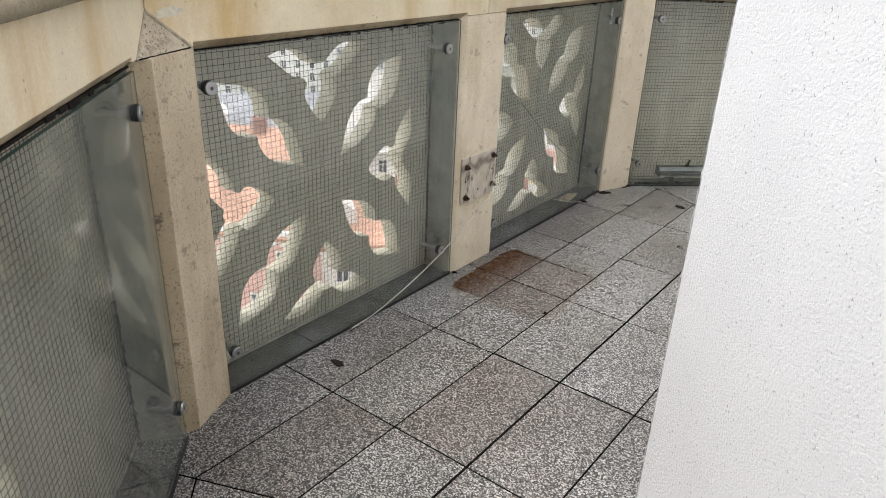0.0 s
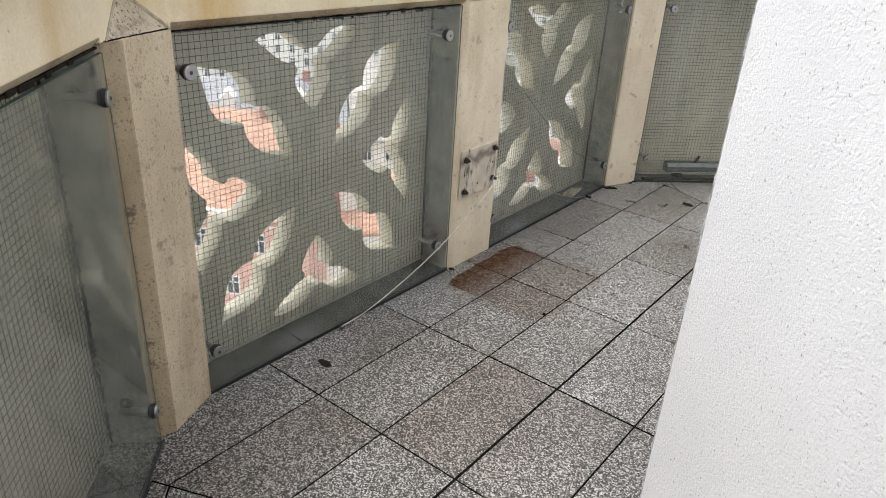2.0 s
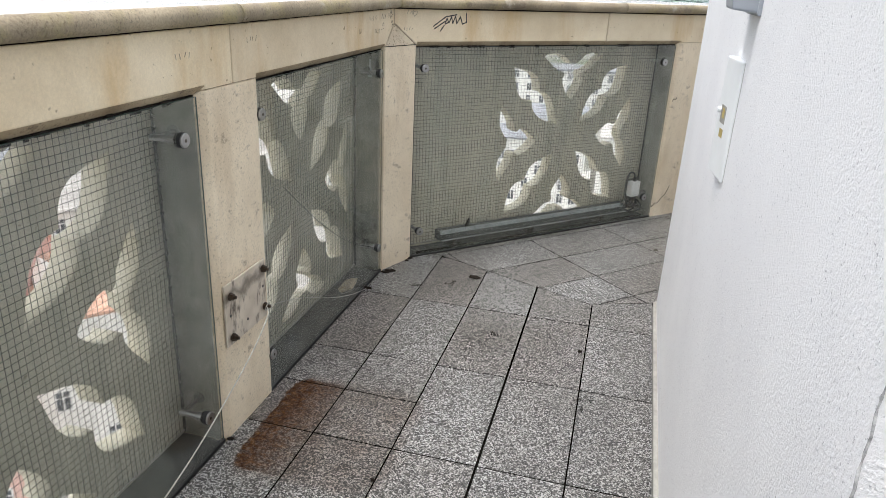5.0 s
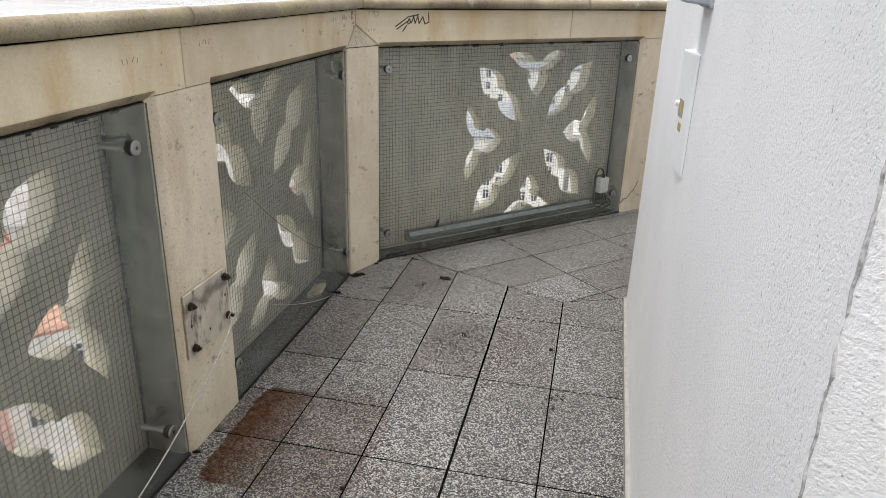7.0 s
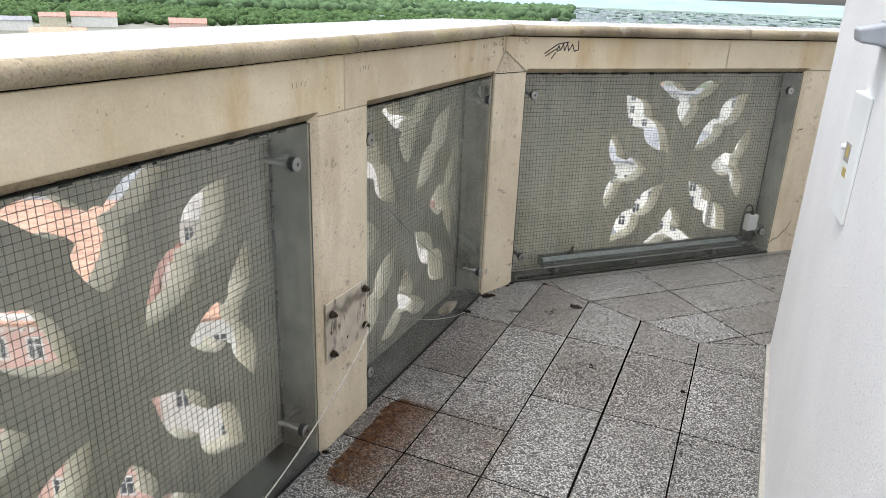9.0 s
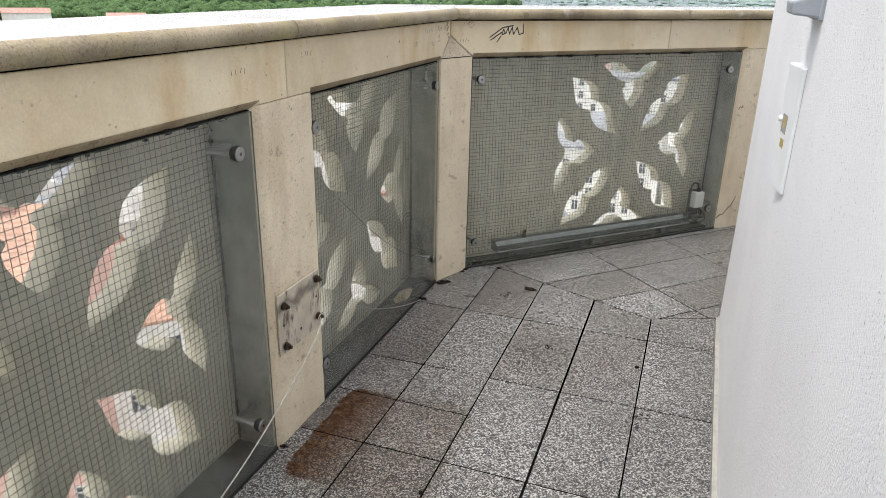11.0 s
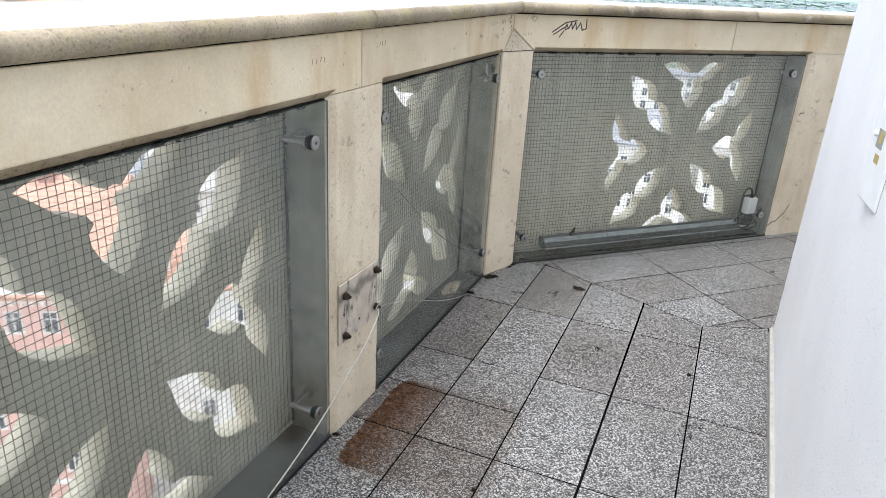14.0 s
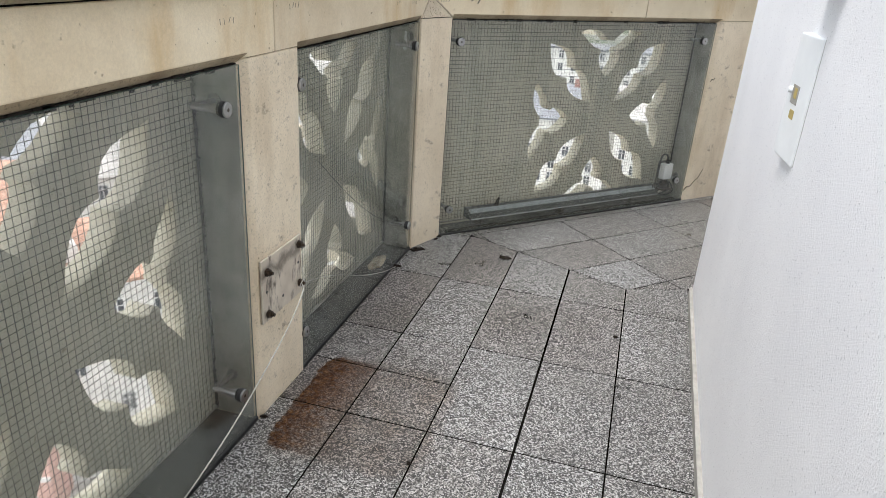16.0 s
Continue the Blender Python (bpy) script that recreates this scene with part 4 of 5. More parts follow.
for v in bm.verts:
    n = 1 + 1.1 * noise.noise(v.co * 2.6)
    v.co = WEST(2.80 + v.co.x * 0.075 * n, 0.10 + v.co.y * 0.030 * n, 0.008 + v.co.z * 0.018 * n)
tagged(part("dead_leaf", bm, plain("dry_leaf", (0.45, 0.38, 0.28), 0.8, 0, 60, 0.3)), "dry pale leaf litter in the recess behind the glass", "leaf")

rnd = random.Random(17)
litter = bmesh.new()
for k in range(260):
    side, s0, s1 = ((WEST, 0.15, 1.42), (WEST, 1.76, 3.0), (NORTH, 0.14, 2.08), (WEST, 2.4, 3.0))[k % 4]
    s, d = rnd.uniform(s0, s1), (rnd.uniform(0.03, 0.16) if rnd.random() < 0.75 else rnd.uniform(-0.02, 0.0))
    r = rnd.uniform(0.0015, 0.005)
    z = -0.004 if d > 0 else 0.0
    c, a = side(s, d, z), rnd.random() * 6.3
    u, v = Vector((math.cos(a), math.sin(a), 0)) * r * 1.6, Vector((-math.sin(a), math.cos(a), 0)) * r
    tip = litter.verts.new(c + Vector((0, 0, r * 0.9)))
    foot = [litter.verts.new(c + w) for w in (u, v, -u, -v * 0.6)]
    for p, q in zip(foot, foot[1:] + foot[:1]):
        litter.faces.new((p, q, tip))
tagged(part("grit", litter, DIRT), "dark grit and crumbs in the wet recesses behind the glass", "grit", "", "stuff")

# ---- the town below ----
GROUND = -36.0


def town_mat(name, color, spread=0.12):
    return plain(name, color, 0.85, 0.0, 0.6, spread, 0.0, 0.15)


def roof_mat(name, color):
    m, nt, b = mat(name)
    geo = nt.nodes.new("ShaderNodeNewGeometry")
    wv = node(nt, "ShaderNodeTexWave", Scale=1.1, Distortion=0.6, Detail=2.0)
    wv.bands_direction = "Z"
    nt.links.new(geo.outputs["Position"], wv.inputs["Vector"])
    c = mix(nt, ramp(nt, noise_at(nt, 0.5, 6.0), [(0.3, tuple(v * 0.6 for v in color)), (0.7, color)]), ramp(nt, wv.outputs["Fac"], [(0.2, (0.7, 0.68, 0.66)), (0.5, (1, 1, 1))]), 0.7, "MULTIPLY")
    nt.links.new(c, b.inputs["Base Color"])
    b.inputs["Roughness"].default_value = 0.8
    return m


SALMON, CREAM, WHITE, OCHRE, PINK = (town_mat(n, c) for n, c in (("salmon_plaster", (0.70, 0.45, 0.39)), ("cream_plaster", (0.68, 0.62, 0.48)), ("white_plaster", (0.80, 0.79, 0.75)), ("ochre_plaster", (0.60, 0.45, 0.22)), ("pink_plaster", (0.72, 0.52, 0.46))))
TILES, OLDTILES, SLATE, PALEROOF = roof_mat("orange_roof_tiles", (0.65, 0.39, 0.285)), roof_mat("red_roof_tiles", (0.52, 0.30, 0.25)), roof_mat("grey_roof", (0.33, 0.345, 0.375)), roof_mat("pale_sheet_roof", (0.62, 0.60, 0.57))
FRAMEPAINT = plain("white_window_paint", (0.78, 0.78, 0.76), 0.5)
PANE = plain("dark_window_glass", (0.06, 0.068, 0.08), 0.12)
bm = bmesh.new()
for q in ((-0.62, -0.50, 0, 1.8), (0.50, 0.62, 0, 1.8), (-0.05, 0.05, 0, 1.8), (-0.62, 0.62, 1.7, 1.84), (-0.70, 0.70, -0.12, 0.04), (-0.62, 0.62, 1.12, 1.20)):
    box(bm, q[0], q[1], -0.06, 0.06, q[2], q[3])
WINDOW_FRAME = mesh_of("window_frame", bm, FRAMEPAINT)
bm = bmesh.new()
box(bm, -0.55, 0.55, -0.02, 0.10, 0.0, 1.75)
WINDOW_PANE = mesh_of("pane", bm, PANE)


def window(parent, m):
    w = shared("window", WINDOW_FRAME, parent, m)
    shared("pane", WINDOW_PANE, w)


def house(az, dist, t, w, depth, eave, ridge, wallm, roofm, label, floors=4, gable=False, base=GROUND, step=2.3, windows=True, attic=0.0, glaze=0.86):
    """A town house whose front looks at the tower. az, dist: the row's middle; t: metres to the left along the row."""
    a = radians(az)
    c = Vector((-math.sin(a) * dist - math.cos(a) * t, math.cos(a) * dist - math.sin(a) * t, base))
    ob = tagged(new("house"), label, "house", "houses of the town")
    ob.matrix_basis = Matrix.Translation(c) @ Matrix.Rotation(a, 4, "Z")
    h, r = eave - base, ridge - base
    hw = w / 2
    bm = bmesh.new()
    if gable:
        ring = [(-hw, 0), (hw, 0), (hw, h), (0, r - 0.2), (-hw, h)]
        solid(bm, [(x, 0, z) for x, z in ring], [(x, depth, z) for x, z in ring])
    else:
        ring = [(0, 0), (depth, 0), (depth, h), (depth / 2, r - 0.2), (0, h)]
        solid(bm, [(-hw, y, z) for y, z in ring], [(hw, y, z) for y, z in ring])
    part("wall", bm, wallm, ob)
    bm = bmesh.new()
    over = 0.5
    if gable:
        for sx in (-1, 1):
            sl = (r - h) / hw
            solid(bm, [(sx * (hw + over), -0.3, h - sl * over), (0, -0.3, r), (0, -0.3, r + 0.25), (sx * (hw + over), -0.3, h - sl * over + 0.25)],
                  [(sx * (hw + over), depth + 0.3, h - sl * over), (0, depth + 0.3, r), (0, depth + 0.3, r + 0.25), (sx * (hw + over), depth + 0.3, h - sl * over + 0.25)])
    else:
        for y0, sy in ((-over, 1), (depth + over, -1)):
            sl = (r - h) / (depth / 2)
            ring = [(y0, h - sl * over), (depth / 2, r), (depth / 2, r + 0.25), (y0, h - sl * over + 0.25)]
            solid(bm, [(-hw - 0.15, y, z) for y, z in ring], [(hw + 0.15, y, z) for y, z in ring])
    roof = part("roof", bm, roofm, ob)
    bm = bmesh.new()
    box(bm, hw * 0.45, hw * 0.45 + 0.9, depth * 0.45, depth * 0.45 + 0.7, r - 2.0, r + 1.1)
    part("chimney", bm, OLDTILES, roof)
    if not windows:
        return ob
    bm = bmesh.new()
    box(bm, -hw, hw, -0.35, 0.0, h - 0.55, h - 0.1 + attic)
    k = -hw + 0.3
    while k < hw - 0.3:
        box(bm, k, k + 0.22, -0.28, 0.0, h - 0.85, h - 0.5)
        k += 0.6
    part("cornice", bm, FRAMEPAINT, ob)
    bm = bmesh.new()
    box(bm, -hw, hw, -0.15, 0.0, 3.9, 4.2)
    part("string_course", bm, FRAMEPAINT, ob)
    n = max(2, int((w - 1.0) / step))
    gap = (h - 4.2) / max(1, floors - 1)
    for f in range(floors):
        z = 1.2 if f == 0 else 4.2 + gap * (f - 1) + 0.75
        if z + 2.0 > h:
            continue
        for k in range(n):
            window(ob, Matrix.Translation(((k - (n - 1) / 2) * (w - 0.8) / n, -0.03, z)) @ Matrix.Diagonal((glaze, 1.0, glaze, 1.0)))
    if gable and r - h > 3:
        window(ob, Matrix.Translation((0, -0.03, h + 0.5)))
    elif not gable and w > 9:
        for tx in (-w * 0.25, w * 0.2):
            sl = (r - h) / (depth / 2)
            bm = bmesh.new()
            y0 = depth * 0.16
            solid(bm, [(tx - 0.8, y0, h + sl * y0 - 0.2), (tx + 0.8, y0, h + sl * y0 - 0.2), (tx + 0.8, y0, h + sl * y0 + 1.2), (tx, y0, h + sl * y0 + 1.9), (tx - 0.8, y0, h + sl * y0 + 1.2)],
                  [(tx - 0.8, y0 + 3, h + sl * y0 - 0.2), (tx + 0.8, y0 + 3, h + sl * y0 - 0.2), (tx + 0.8, y0 + 3, h + sl * y0 + 1.2), (tx, y0 + 3, h + sl * y0 + 1.9), (tx - 0.8, y0 + 3, h + sl * y0 + 1.2)])
            part("dormer", bm, wallm, roof)
    return ob


# the row on the square, west and north-west
house(30, 41.8, 24.6, 19.8, 13, -17.8, -12.5, SALMON, TILES, "salmon plastered town house with orange tiled roof", 5, attic=0.35, step=1.95, glaze=0.8)
house(52, 48, -8.0, 9.6, 11, -20.4, -18.0, WHITE, TILES, "white town house with orange tiled roof", 4)
house(52, 47, -18.0, 10, 11, -22.5, -18.2, WHITE, PALEROOF, "white town house with pale sheet roof", 3)
house(52, 48, -28.2, 10, 11, -22.5, -17.0, CREAM, PALEROOF, "cream gabled town house with pale sheet roof", 4, True)
house(52, 48, 23.2, 11.6, 11, -21.8, -16.6, PINK, TILES, "pink town house with orange tiled roof", 4)
house(52, 48, 34.0, 10.4, 11, -22.5, -17.5, CREAM, OLDTILES, "cream gabled town house with red tiled roof", 4, True)
house(52, 48, 45.5, 12, 11, -21.0, -16.0, WHITE, TILES, "white town house with orange tiled roof", 4)
# the row behind it
for t, w, e, r, wm, rm, g in ((-30, 13, -22.5, -16.5, CREAM, PALEROOF, False), (-14, 16, -21.5, -14.5, WHITE, PALEROOF, False), (3, 17, -20.0, -16.6, WHITE, SLATE, False), (20, 15, -20.5, -16.6, WHITE, PALEROOF, False), (36, 15, -22, -16, WHITE, OLDTILES, False), (54, 16, -23, -16, OCHRE, TILES, False)):
    house(50, 76, t, w, 13, e, r, wm, rm, "town house with a tiled roof behind the square", 4, g)
# the row seen through the north opening
for t, w, e, r, wm, rm, g in ((-34, 12, -25, -20, CREAM, PALEROOF, False), (-22, 11, -25.5, -20.5, WHITE, SLATE, True), (-11, 9.5, -26.0, -21.2, WHITE, SLATE, False), (-1.5, 8.5, -26.5, -20.8, CREAM, PALEROOF, True), (7, 8, -26.2, -21.0, WHITE, SLATE, True), (17, 11, -25, -20, WHITE, SLATE, False), (28, 10, -25, -20, CREAM, OLDTILES, False)):
    house(4, 62, t, w, 11, e, r, wm, rm, "pale town house with a pitched roof across the street", 3, g)
for t, w, e, r, wm, rm in ((-40, 18, -23, -18, WHITE, SLATE), (-18, 20, -20, -16.5, WHITE, PALEROOF), (3, 18, -21, -17, WHITE, SLATE), (22, 16, -20.5, -16, WHITE, PALEROOF), (40, 18, -21, -16, WHITE, PALEROOF)):
    house(6, 108, t, w, 13, e, r, wm, rm, "pale town house farther down the street", 6, step=1.8)
house(-35, 62, 0, 30, 12, -22, -16, CREAM, TILES, "cream town house with orange tiled roof", 4)


def block(az, dist, t, w, top, label):
    """A flat-roofed white block of flats."""
    a = radians(az)
    c = Vector((-math.sin(a) * dist - math.cos(a) * t, math.cos(a) * dist - math.sin(a) * t, GROUND))
    ob = tagged(new("apartment_block"), label, "apartment block", "blocks of flats")
    ob.matrix_basis = Matrix.Translation(c) @ Matrix.Rotation(a, 4, "Z")
    h = top - GROUND
    bm = bmesh.new()
    box(bm, -w / 2, w / 2, 0, 12, 0, h)
    part("wall", bm, WHITE, ob)
    bm = bmesh.new()
    box(bm, -w / 2 - 0.3, w / 2 + 0.3, -0.3, 12.3, h, h + 0.5)
    part("roof", bm, SLATE, ob)
    for f in range(int(h / 2.9)):
        for k in range(int(w / 3.2)):
            window(ob, Matrix.Translation((-w / 2 + 1.8 + 3.2 * k, -0.03, 0.9 + 2.9 * f)))


block(49, 168, 6, 56, -18.5, "long white block of flats with rows of windows")
block(50, 205, 52, 46, -20.0, "long white block of flats with rows of windows")
block(40, 215, -22, 40, -21.0, "long white block of flats with rows of windows")
block(8, 175, -6, 46, -18.5, "long white block of flats with rows of windows")
block(2, 230, -48, 40, -17.0, "long white block of flats with rows of windows")

# far houses among the trees
rnd = random.Random(11)
for k in range(46):
    az, dist = rnd.uniform(-12, 74), rnd.uniform(260, 620)
    e = GROUND + rnd.uniform(5, 9)
    house(az, dist, 0, rnd.uniform(14, 34), 12, e, e + rnd.uniform(2.5, 5), rnd.choice((WHITE, CREAM, WHITE, PINK)), rnd.choice((TILES, OLDTILES, SLATE)), "far pale house with a pitched roof among trees", windows=False)

for az, dist, w, e, r, wm, rm in ((49.2, 700, 36, -27.2, -23.6, WHITE, OLDTILES), (54.2, 640, 26, -28.6, -25.8, WHITE, SLATE), (51.8, 690, 20, -27.5, -24.6, CREAM, OLDTILES), (66.9, 560, 14, -30.5, -26.2, OCHRE, SLATE), (64.9, 570, 11, -31.0, -27.4, CREAM, OLDTILES)):
    house(az, dist, 0, w, 12, e, r, wm, rm, "far house with a pitched roof before the woods", windows=False)
for k in range(16):
    e = GROUND + rnd.uniform(3.5, 6.5)
    house(rnd.uniform(55, 65), rnd.uniform(580, 730), 0, rnd.uniform(6, 20), 8, e, e + rnd.uniform(0.6, 2.0), rnd.choice((WHITE, WHITE, CREAM)), rnd.choice((SLATE, PALEROOF)), "far low pale building at the edge of the town", windows=False)

# ---- ground, woods and hills ----
m, nt, b = mat("town_ground")
col = ramp(nt, noise_at(nt, 0.02, 6.0, 0.6), [(0.34, (0.10, 0.125, 0.075)), (0.46, (0.19, 0.195, 0.165)), (0.66, (0.30, 0.30, 0.28))])
nt.links.new(mix(nt, col, ramp(nt, noise_at(nt, 0.9, 4.0), [(0.3, (0.8, 0.8, 0.8)), (0.7, (1.1, 1.1, 1.1))]), 1.0, "MULTIPLY"), b.inputs["Base Color"])
b.inputs["Roughness"].default_value, b.inputs["Specular IOR Level"].default_value = 0.9, 0.0
bm = bmesh.new()
bmesh.ops.create_grid(bm, x_segments=40, y_segments=40, size=4500)
for v in bm.verts:
    v.co.z = GROUND - 0.05
tagged(part("ground", bm, m), "grey streets and green plots of the town below", "ground", "", "structure")

bm = bmesh.new()
bmesh.ops.create_circle(bm, cap_ends=True, segments=48, radius=150)
for v in bm.verts:
    v.co.z = GROUND
tagged(part("square_paving", bm, plain("pale_street_paving", (0.46, 0.45, 0.42), 0.85, 0.0, 0.12, 0.25, 0.0, 0.1)), "pale stone paving of the square and streets", "paving", "", "structure")
bm = bmesh.new()
for k in range(96):
    a0, a1 = 2 * math.pi * k / 96, 2 * math.pi * (k + 1) / 96
    bm.faces.new([bm.verts.new((r * math.cos(a), r * math.sin(a), GROUND + 0.4)) for r, a in ((1350, a0), (4400, a0), (4400, a1), (1350, a1))])
# the far fields carry the distance haze in their base colour
tagged(part("far_plain", bm, plain("haze_tinted_fields", (0.17, 0.225, 0.19), 0.95, 0.0, 0.006, 0.25, 0.0, 0.0)), "fields of the far plain, haze put into their pale colour", "plain", "", "structure")

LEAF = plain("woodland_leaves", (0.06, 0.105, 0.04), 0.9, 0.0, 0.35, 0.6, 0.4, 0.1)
# haze is mixed into these paler wood and hill colours
FARWOOD = plain("haze_tinted_woodland", (0.20, 0.255, 0.24), 0.95, 0.0, 0.02, 0.25, 0.0, 0.0)
MIDWOOD = plain("haze_paled_woodland", (0.085, 0.135, 0.07), 0.95, 0.0, 0.05, 0.5, 0.0, 0.0)
HILL = plain("haze_tinted_hills", (0.27, 0.36, 0.39), 0.95, 0.0, 0.004, 0.12, 0.0, 0.0)


def clumps(name, count, az0, az1, r0, r1, size, material, label, seed, flat=0.85):
    rnd = random.Random(seed)
    base = bmesh.new()
    bmesh.ops.create_icosphere(base, subdivisions=1 if count > 2000 else 2, radius=1.0)
    ico = np.array([v.co[:] for v in base.verts])
    tri = np.array([[v.index for v in f.verts] for f in base.faces])
    base.free()
    verts, faces = [], []
    rs = np.random.RandomState(seed)
    for k in range(count):
        a, r = radians(rnd.uniform(az0, az1)), math.sqrt(rnd.uniform(r0 * r0, r1 * r1))
        s = size * rnd.uniform(0.6, 1.35)
        p = ico * (s * (1 + 0.15 * rs.randn(len(ico), 1))) * (1 + (0.85 - flat), 1 + (0.85 - flat), flat)
        verts.append(p + (-math.sin(a) * r, math.cos(a) * r, GROUND + s * flat * 0.88))
        faces.append(tri + k * len(ico))
    me = bpy.data.meshes.new(name)
    me.from_pydata(np.concatenate(verts).tolist(), [], np.concatenate(faces).tolist())
    me.materials.append(material)
    me.shade_smooth()
    return tagged(new(name, me), label, "woods", "", "stuff")


clumps("town_trees", 420, 12, 80, 300, 480, 3.4, LEAF, "green tree crowns between the far houses", 3)
clumps("woodland", 3800, 16, 80, 740, 1300, 5.0, LEAF, "dense green woodland beyond the town", 5)
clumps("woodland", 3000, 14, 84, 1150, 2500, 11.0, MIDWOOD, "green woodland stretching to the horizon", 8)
clumps("woodland", 3600, -20, 24, 900, 2700, 2.3, FARWOOD, "woodland patches beyond the town, tinted pale for haze", 6, 0.4)
clumps("woodland", 900, -20, 80, 1500, 3200, 8.0, FARWOOD, "far woodland on the plain, tinted pale for haze", 7, 0.4)
rnd = random.Random(21)
suburb = bmesh.new()
for k in range(1500):
    a, r = radians(rnd.uniform(-16, 30)), rnd.uniform(800, 2900)
    c = Vector((-math.sin(a) * r, math.cos(a) * r, GROUND))
    w, d, h = rnd.uniform(2.5, 7) * (2.5 if k % 23 == 0 else 1), rnd.uniform(3, 5), rnd.uniform(3, 7)
    box(suburb, c.x - w, c.x + w, c.y - d, c.y + d, c.z, c.z + h)
# suburb walls are coloured pale and bluish to paint the haze
tagged(part("far_suburb", suburb, plain("haze_tinted_walls", (0.40, 0.44, 0.47), 0.9, 0.0, 0.05, 0.3, 0.0, 0.0)), "far suburb on the plain, tinted pale for haze", "suburb", "", "stuff")
bm = bmesh.new()
low, high = [], []
for k in range(121):
    a = radians(-60 + 160 * k / 120)
    hgt = 58 + 16 * noise.noise((k * 0.06, 1.5, 0)) + 5 * noise.noise((k * 0.31, 4, 0))
    low.append(bm.verts.new((-math.sin(a) * 3900, math.cos(a) * 3900, GROUND - 1)))
    high.append(bm.verts.new((-math.sin(a) * 4350, math.cos(a) * 4350, GROUND + hgt)))
for k in range(120):
    bm.faces.new((low[k], low[k + 1], high[k + 1], high[k]))
tagged(part("far_hills", bm, HILL), "hills on the horizon, haze put into their pale colour", "hills", "", "structure")

# ---- paving ----
floor = tagged(new("floor"), "damp speckled granite terrazzo slabs with dark joints", "floor", "", "structure")
bm = bmesh.new()
bed = [SOUTH(3.6, -0.0005, 0), SOUTH(0.0, -0.0005, 0), WEST(L, -0.0005, 0), NORTH(3.6, -0.0005, 0), Vector((3.4, 6.6, 0)), Vector((3.4, -1.4, 0))]
solid(bm, [(p.x, p.y, -0.12) for p in bed], [(p.x, p.y, -0.0022) for p in bed])
part("joint_bed", bm, BED, floor)


shaft = [Vector((2.05 + 4.55 * math.cos(radians(22.5 + 45 * k)), 2.65 + 4.55 * math.sin(radians(22.5 + 45 * k)), 0)) for k in range(8)]
bm = bmesh.new()
solid(bm, [(p.x, p.y, GROUND) for p in shaft], [(p.x, p.y, -0.125) for p in shaft])
tagged(part("tower_shaft", bm, PILLAR), "plain stone shaft of the tower under the gallery", "tower", "", "structure")


def clip(poly, a, b, c):
    """Keeps the part of a polygon where a x + b y + c is positive."""
    out = []
    for p, q in zip(poly, poly[1:] + poly[:1]):
        fp, fq = a * p[0] + b * p[1] + c, a * q[0] + b * q[1] + c
        if fp >= 0:
            out.append(p)
        if (fp < 0) != (fq < 0):
            t = fp / (fp - fq)
            out.append((p[0] + (q[0] - p[0]) * t, p[1] + (q[1] - p[1]) * t))
    return out


SEED = random.Random(8)


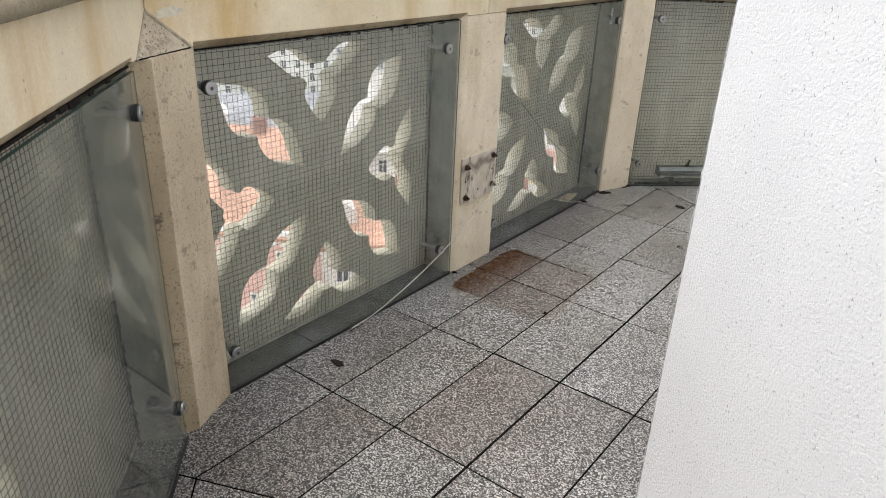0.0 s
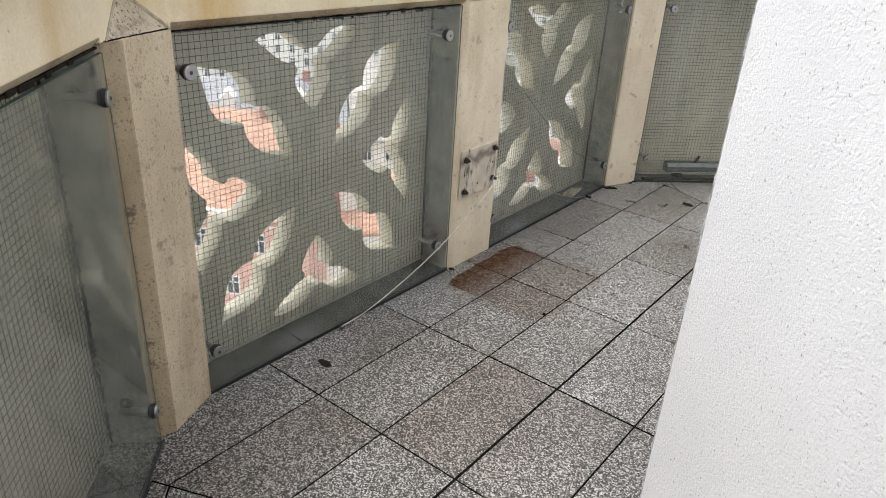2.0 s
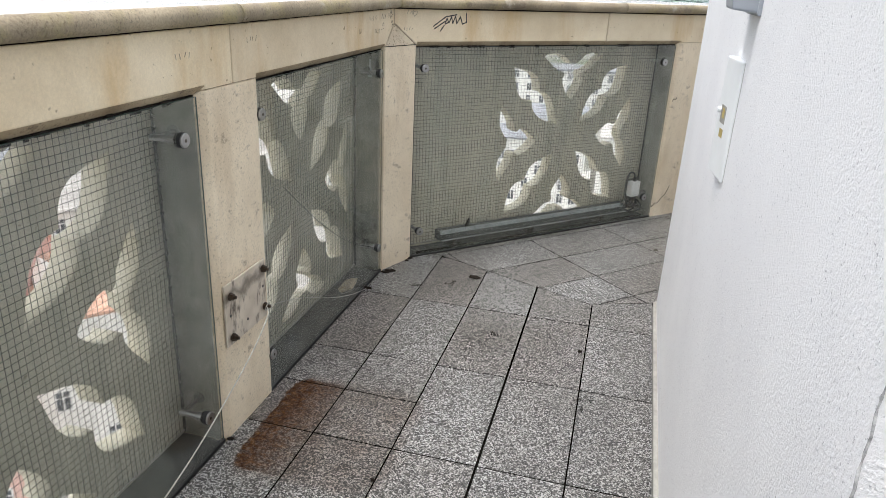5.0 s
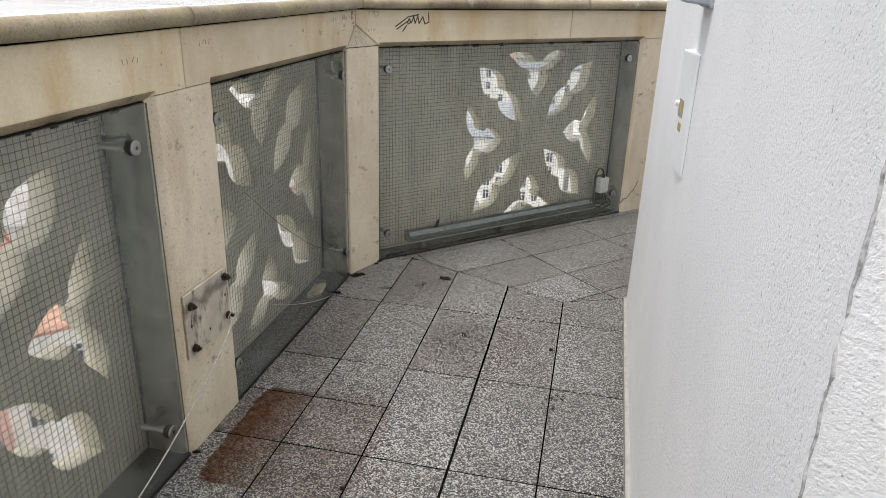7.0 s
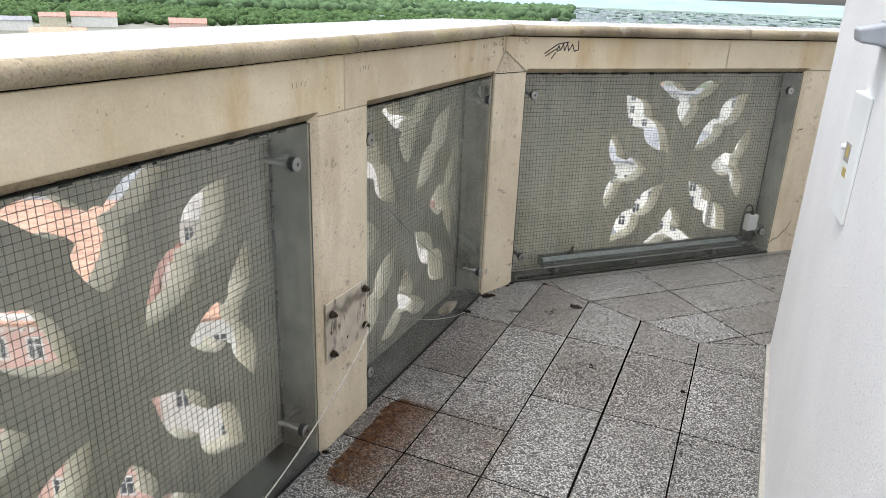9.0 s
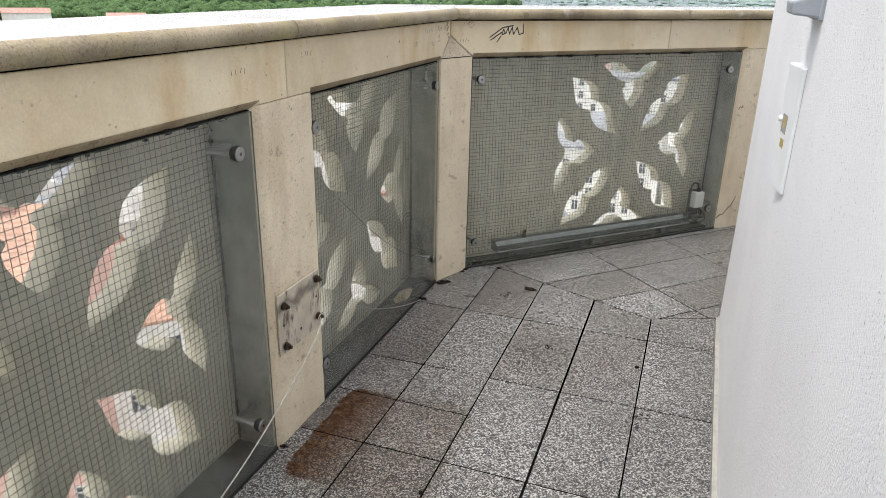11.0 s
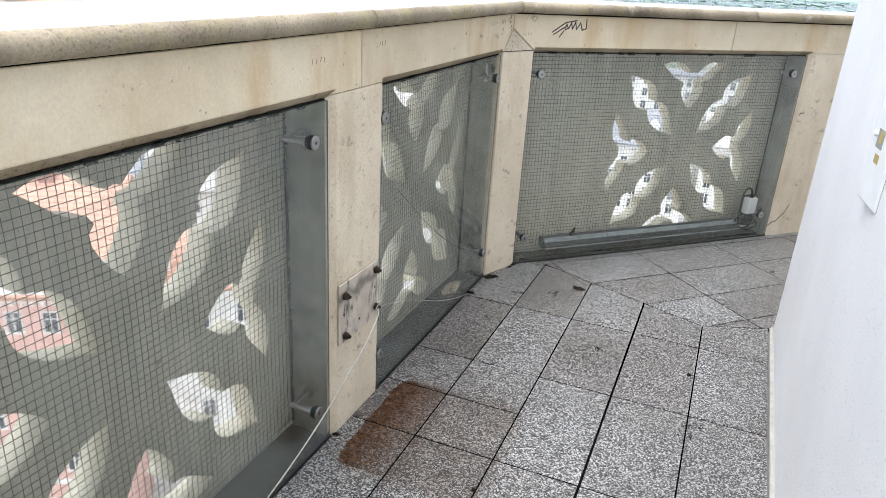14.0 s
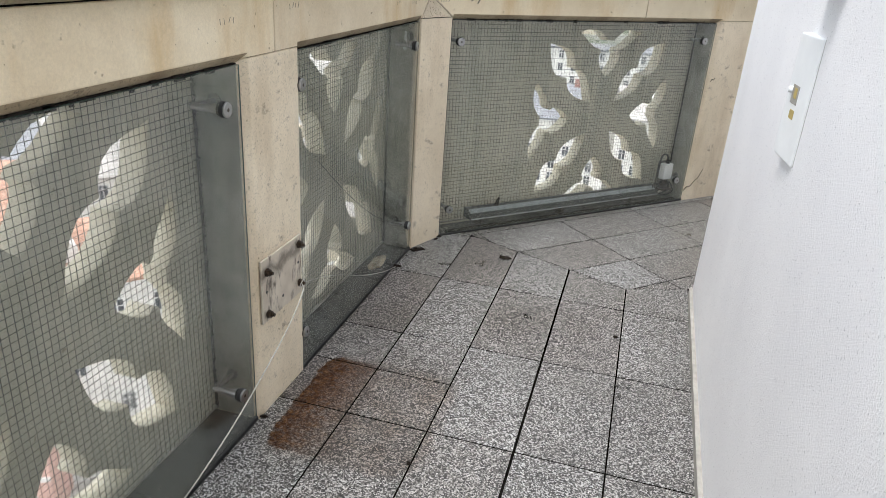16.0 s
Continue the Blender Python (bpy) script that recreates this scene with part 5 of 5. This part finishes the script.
def slab(poly, gap=0.0031):
    area = 0.5 * sum(p[0] * q[1] - q[0] * p[1] for p, q in zip(poly, poly[1:] + poly[:1])) if len(poly) > 2 else 0
    if abs(area) < 0.0008:
        return
    if area < 0:
        poly = poly[::-1]
    inner = poly
    for p, q in zip(poly, poly[1:] + poly[:1]):
        n = math.hypot(q[0] - p[0], q[1] - p[1])
        if n < 1e-5:
            continue
        a, b = -(q[1] - p[1]) / n, (q[0] - p[0]) / n
        inner = clip(inner, a, b, -(a * p[0] + b * p[1]) - gap)
        if len(inner) < 3:
            return
    clean = [p for p, q in zip(inner, inner[1:] + inner[:1]) if math.hypot(q[0] - p[0], q[1] - p[1]) > 0.003]
    if len(clean) < 3:
        return
    cx, cy = sum(p[0] for p in clean) / len(clean), sum(p[1] for p in clean) / len(clean)
    lift = SEED.uniform(-0.0003, 0.0003)
    tilt = (SEED.uniform(-0.0008, 0.0008), SEED.uniform(-0.0008, 0.0008))
    bm = bmesh.new()
    top = [(x, y, lift + tilt[0] * (x - cx) + tilt[1] * (y - cy)) for x, y in clean]
    edge = 0.0014
    rim = [(x + (cx - x) * edge / max(0.05, math.hypot(cx - x, cy - y)), y + (cy - y) * edge / max(0.05, math.hypot(cx - x, cy - y)), z) for x, y, z in top]
    a = [bm.verts.new((x, y, -0.03)) for x, y, z in top]
    b = [bm.verts.new((x, y, z - edge)) for x, y, z in top]
    c = [bm.verts.new(p) for p in rim]
    n = len(a)
    for i in range(n):
        j = (i + 1) % n
        bm.faces.new((a[i], a[j], b[j], b[i]))
        bm.faces.new((b[i], b[j], c[j], c[i]))
    bm.faces.new(c)
    part("paving_slab", bm, GRANITE, floor)


# west stretch: columns along the parapet, cut by the two mitres
XS = [-1.812, -1.545, -1.245, -0.942, -0.637, -0.33]
for i, (x0, x1) in enumerate(zip(XS, XS[1:])):
    ys = [0.23, 0.83, 1.43, 2.03, 2.63, 3.23, 3.83, 4.43, 5.03]
    if i < 2:
        ys.insert(5, 2.93)
    for y0, y1 in zip(ys, ys[1:]):
        xa, ya = x0 + (0.0035 if i == 3 else 0.0), y0 + (0.0035 if abs(y0 - 2.03) < 0.01 and i > 1 else 0.0)
        poly = [(xa, ya), (x1, ya), (x1, y1), (xa, y1)]
        if i < 4:
            poly = clip(poly, -0.414, -1, 3.812)
        else:
            poly = clip(poly, 0.42, -1, 4.085 + 0.42 * 0.637)
        poly = clip(poly, -0.414, 1, -1.492) if poly else poly
        if len(poly) > 2:
            slab(poly)
# north stretch
NS = [-4.292, -4.242, -3.93, -3.62, -3.325, -3.02]
for i, (n0, n1) in enumerate(zip(NS, NS[1:])):
    us = [0.9 + 0.605 * k for k in range(9)] if i else [0.9 + 1.21 * k for k in range(5)]
    for u0, u1 in zip(us, us[1:]):
        poly = [((u + n) * R2, (u - n) * R2) for u, n in ((u0, n0), (u1, n0), (u1, n1), (u0, n1))]
        poly = clip(poly, 0.414, 1, -3.812) if i < 4 else clip(poly, -0.42, 1, -4.085 - 0.42 * 0.637)
        if len(poly) > 2:
            slab(poly)
# south stretch
MS = [-0.541, -0.485, -0.18, 0.125, 0.43, 0.735, 1.04]
for i, (n0, n1) in enumerate(zip(MS, MS[1:])):
    us = [-2.35 + 0.605 * k for k in range(8)]
    for u0, u1 in zip(us, us[1:]):
        poly = [((n + u) * R2, (n - u) * R2) for u, n in ((u0, n0), (u1, n0), (u1, n1), (u0, n1))]
        poly = clip(poly, 0.414, -1, 1.492)
        if len(poly) > 2:
            slab(poly)
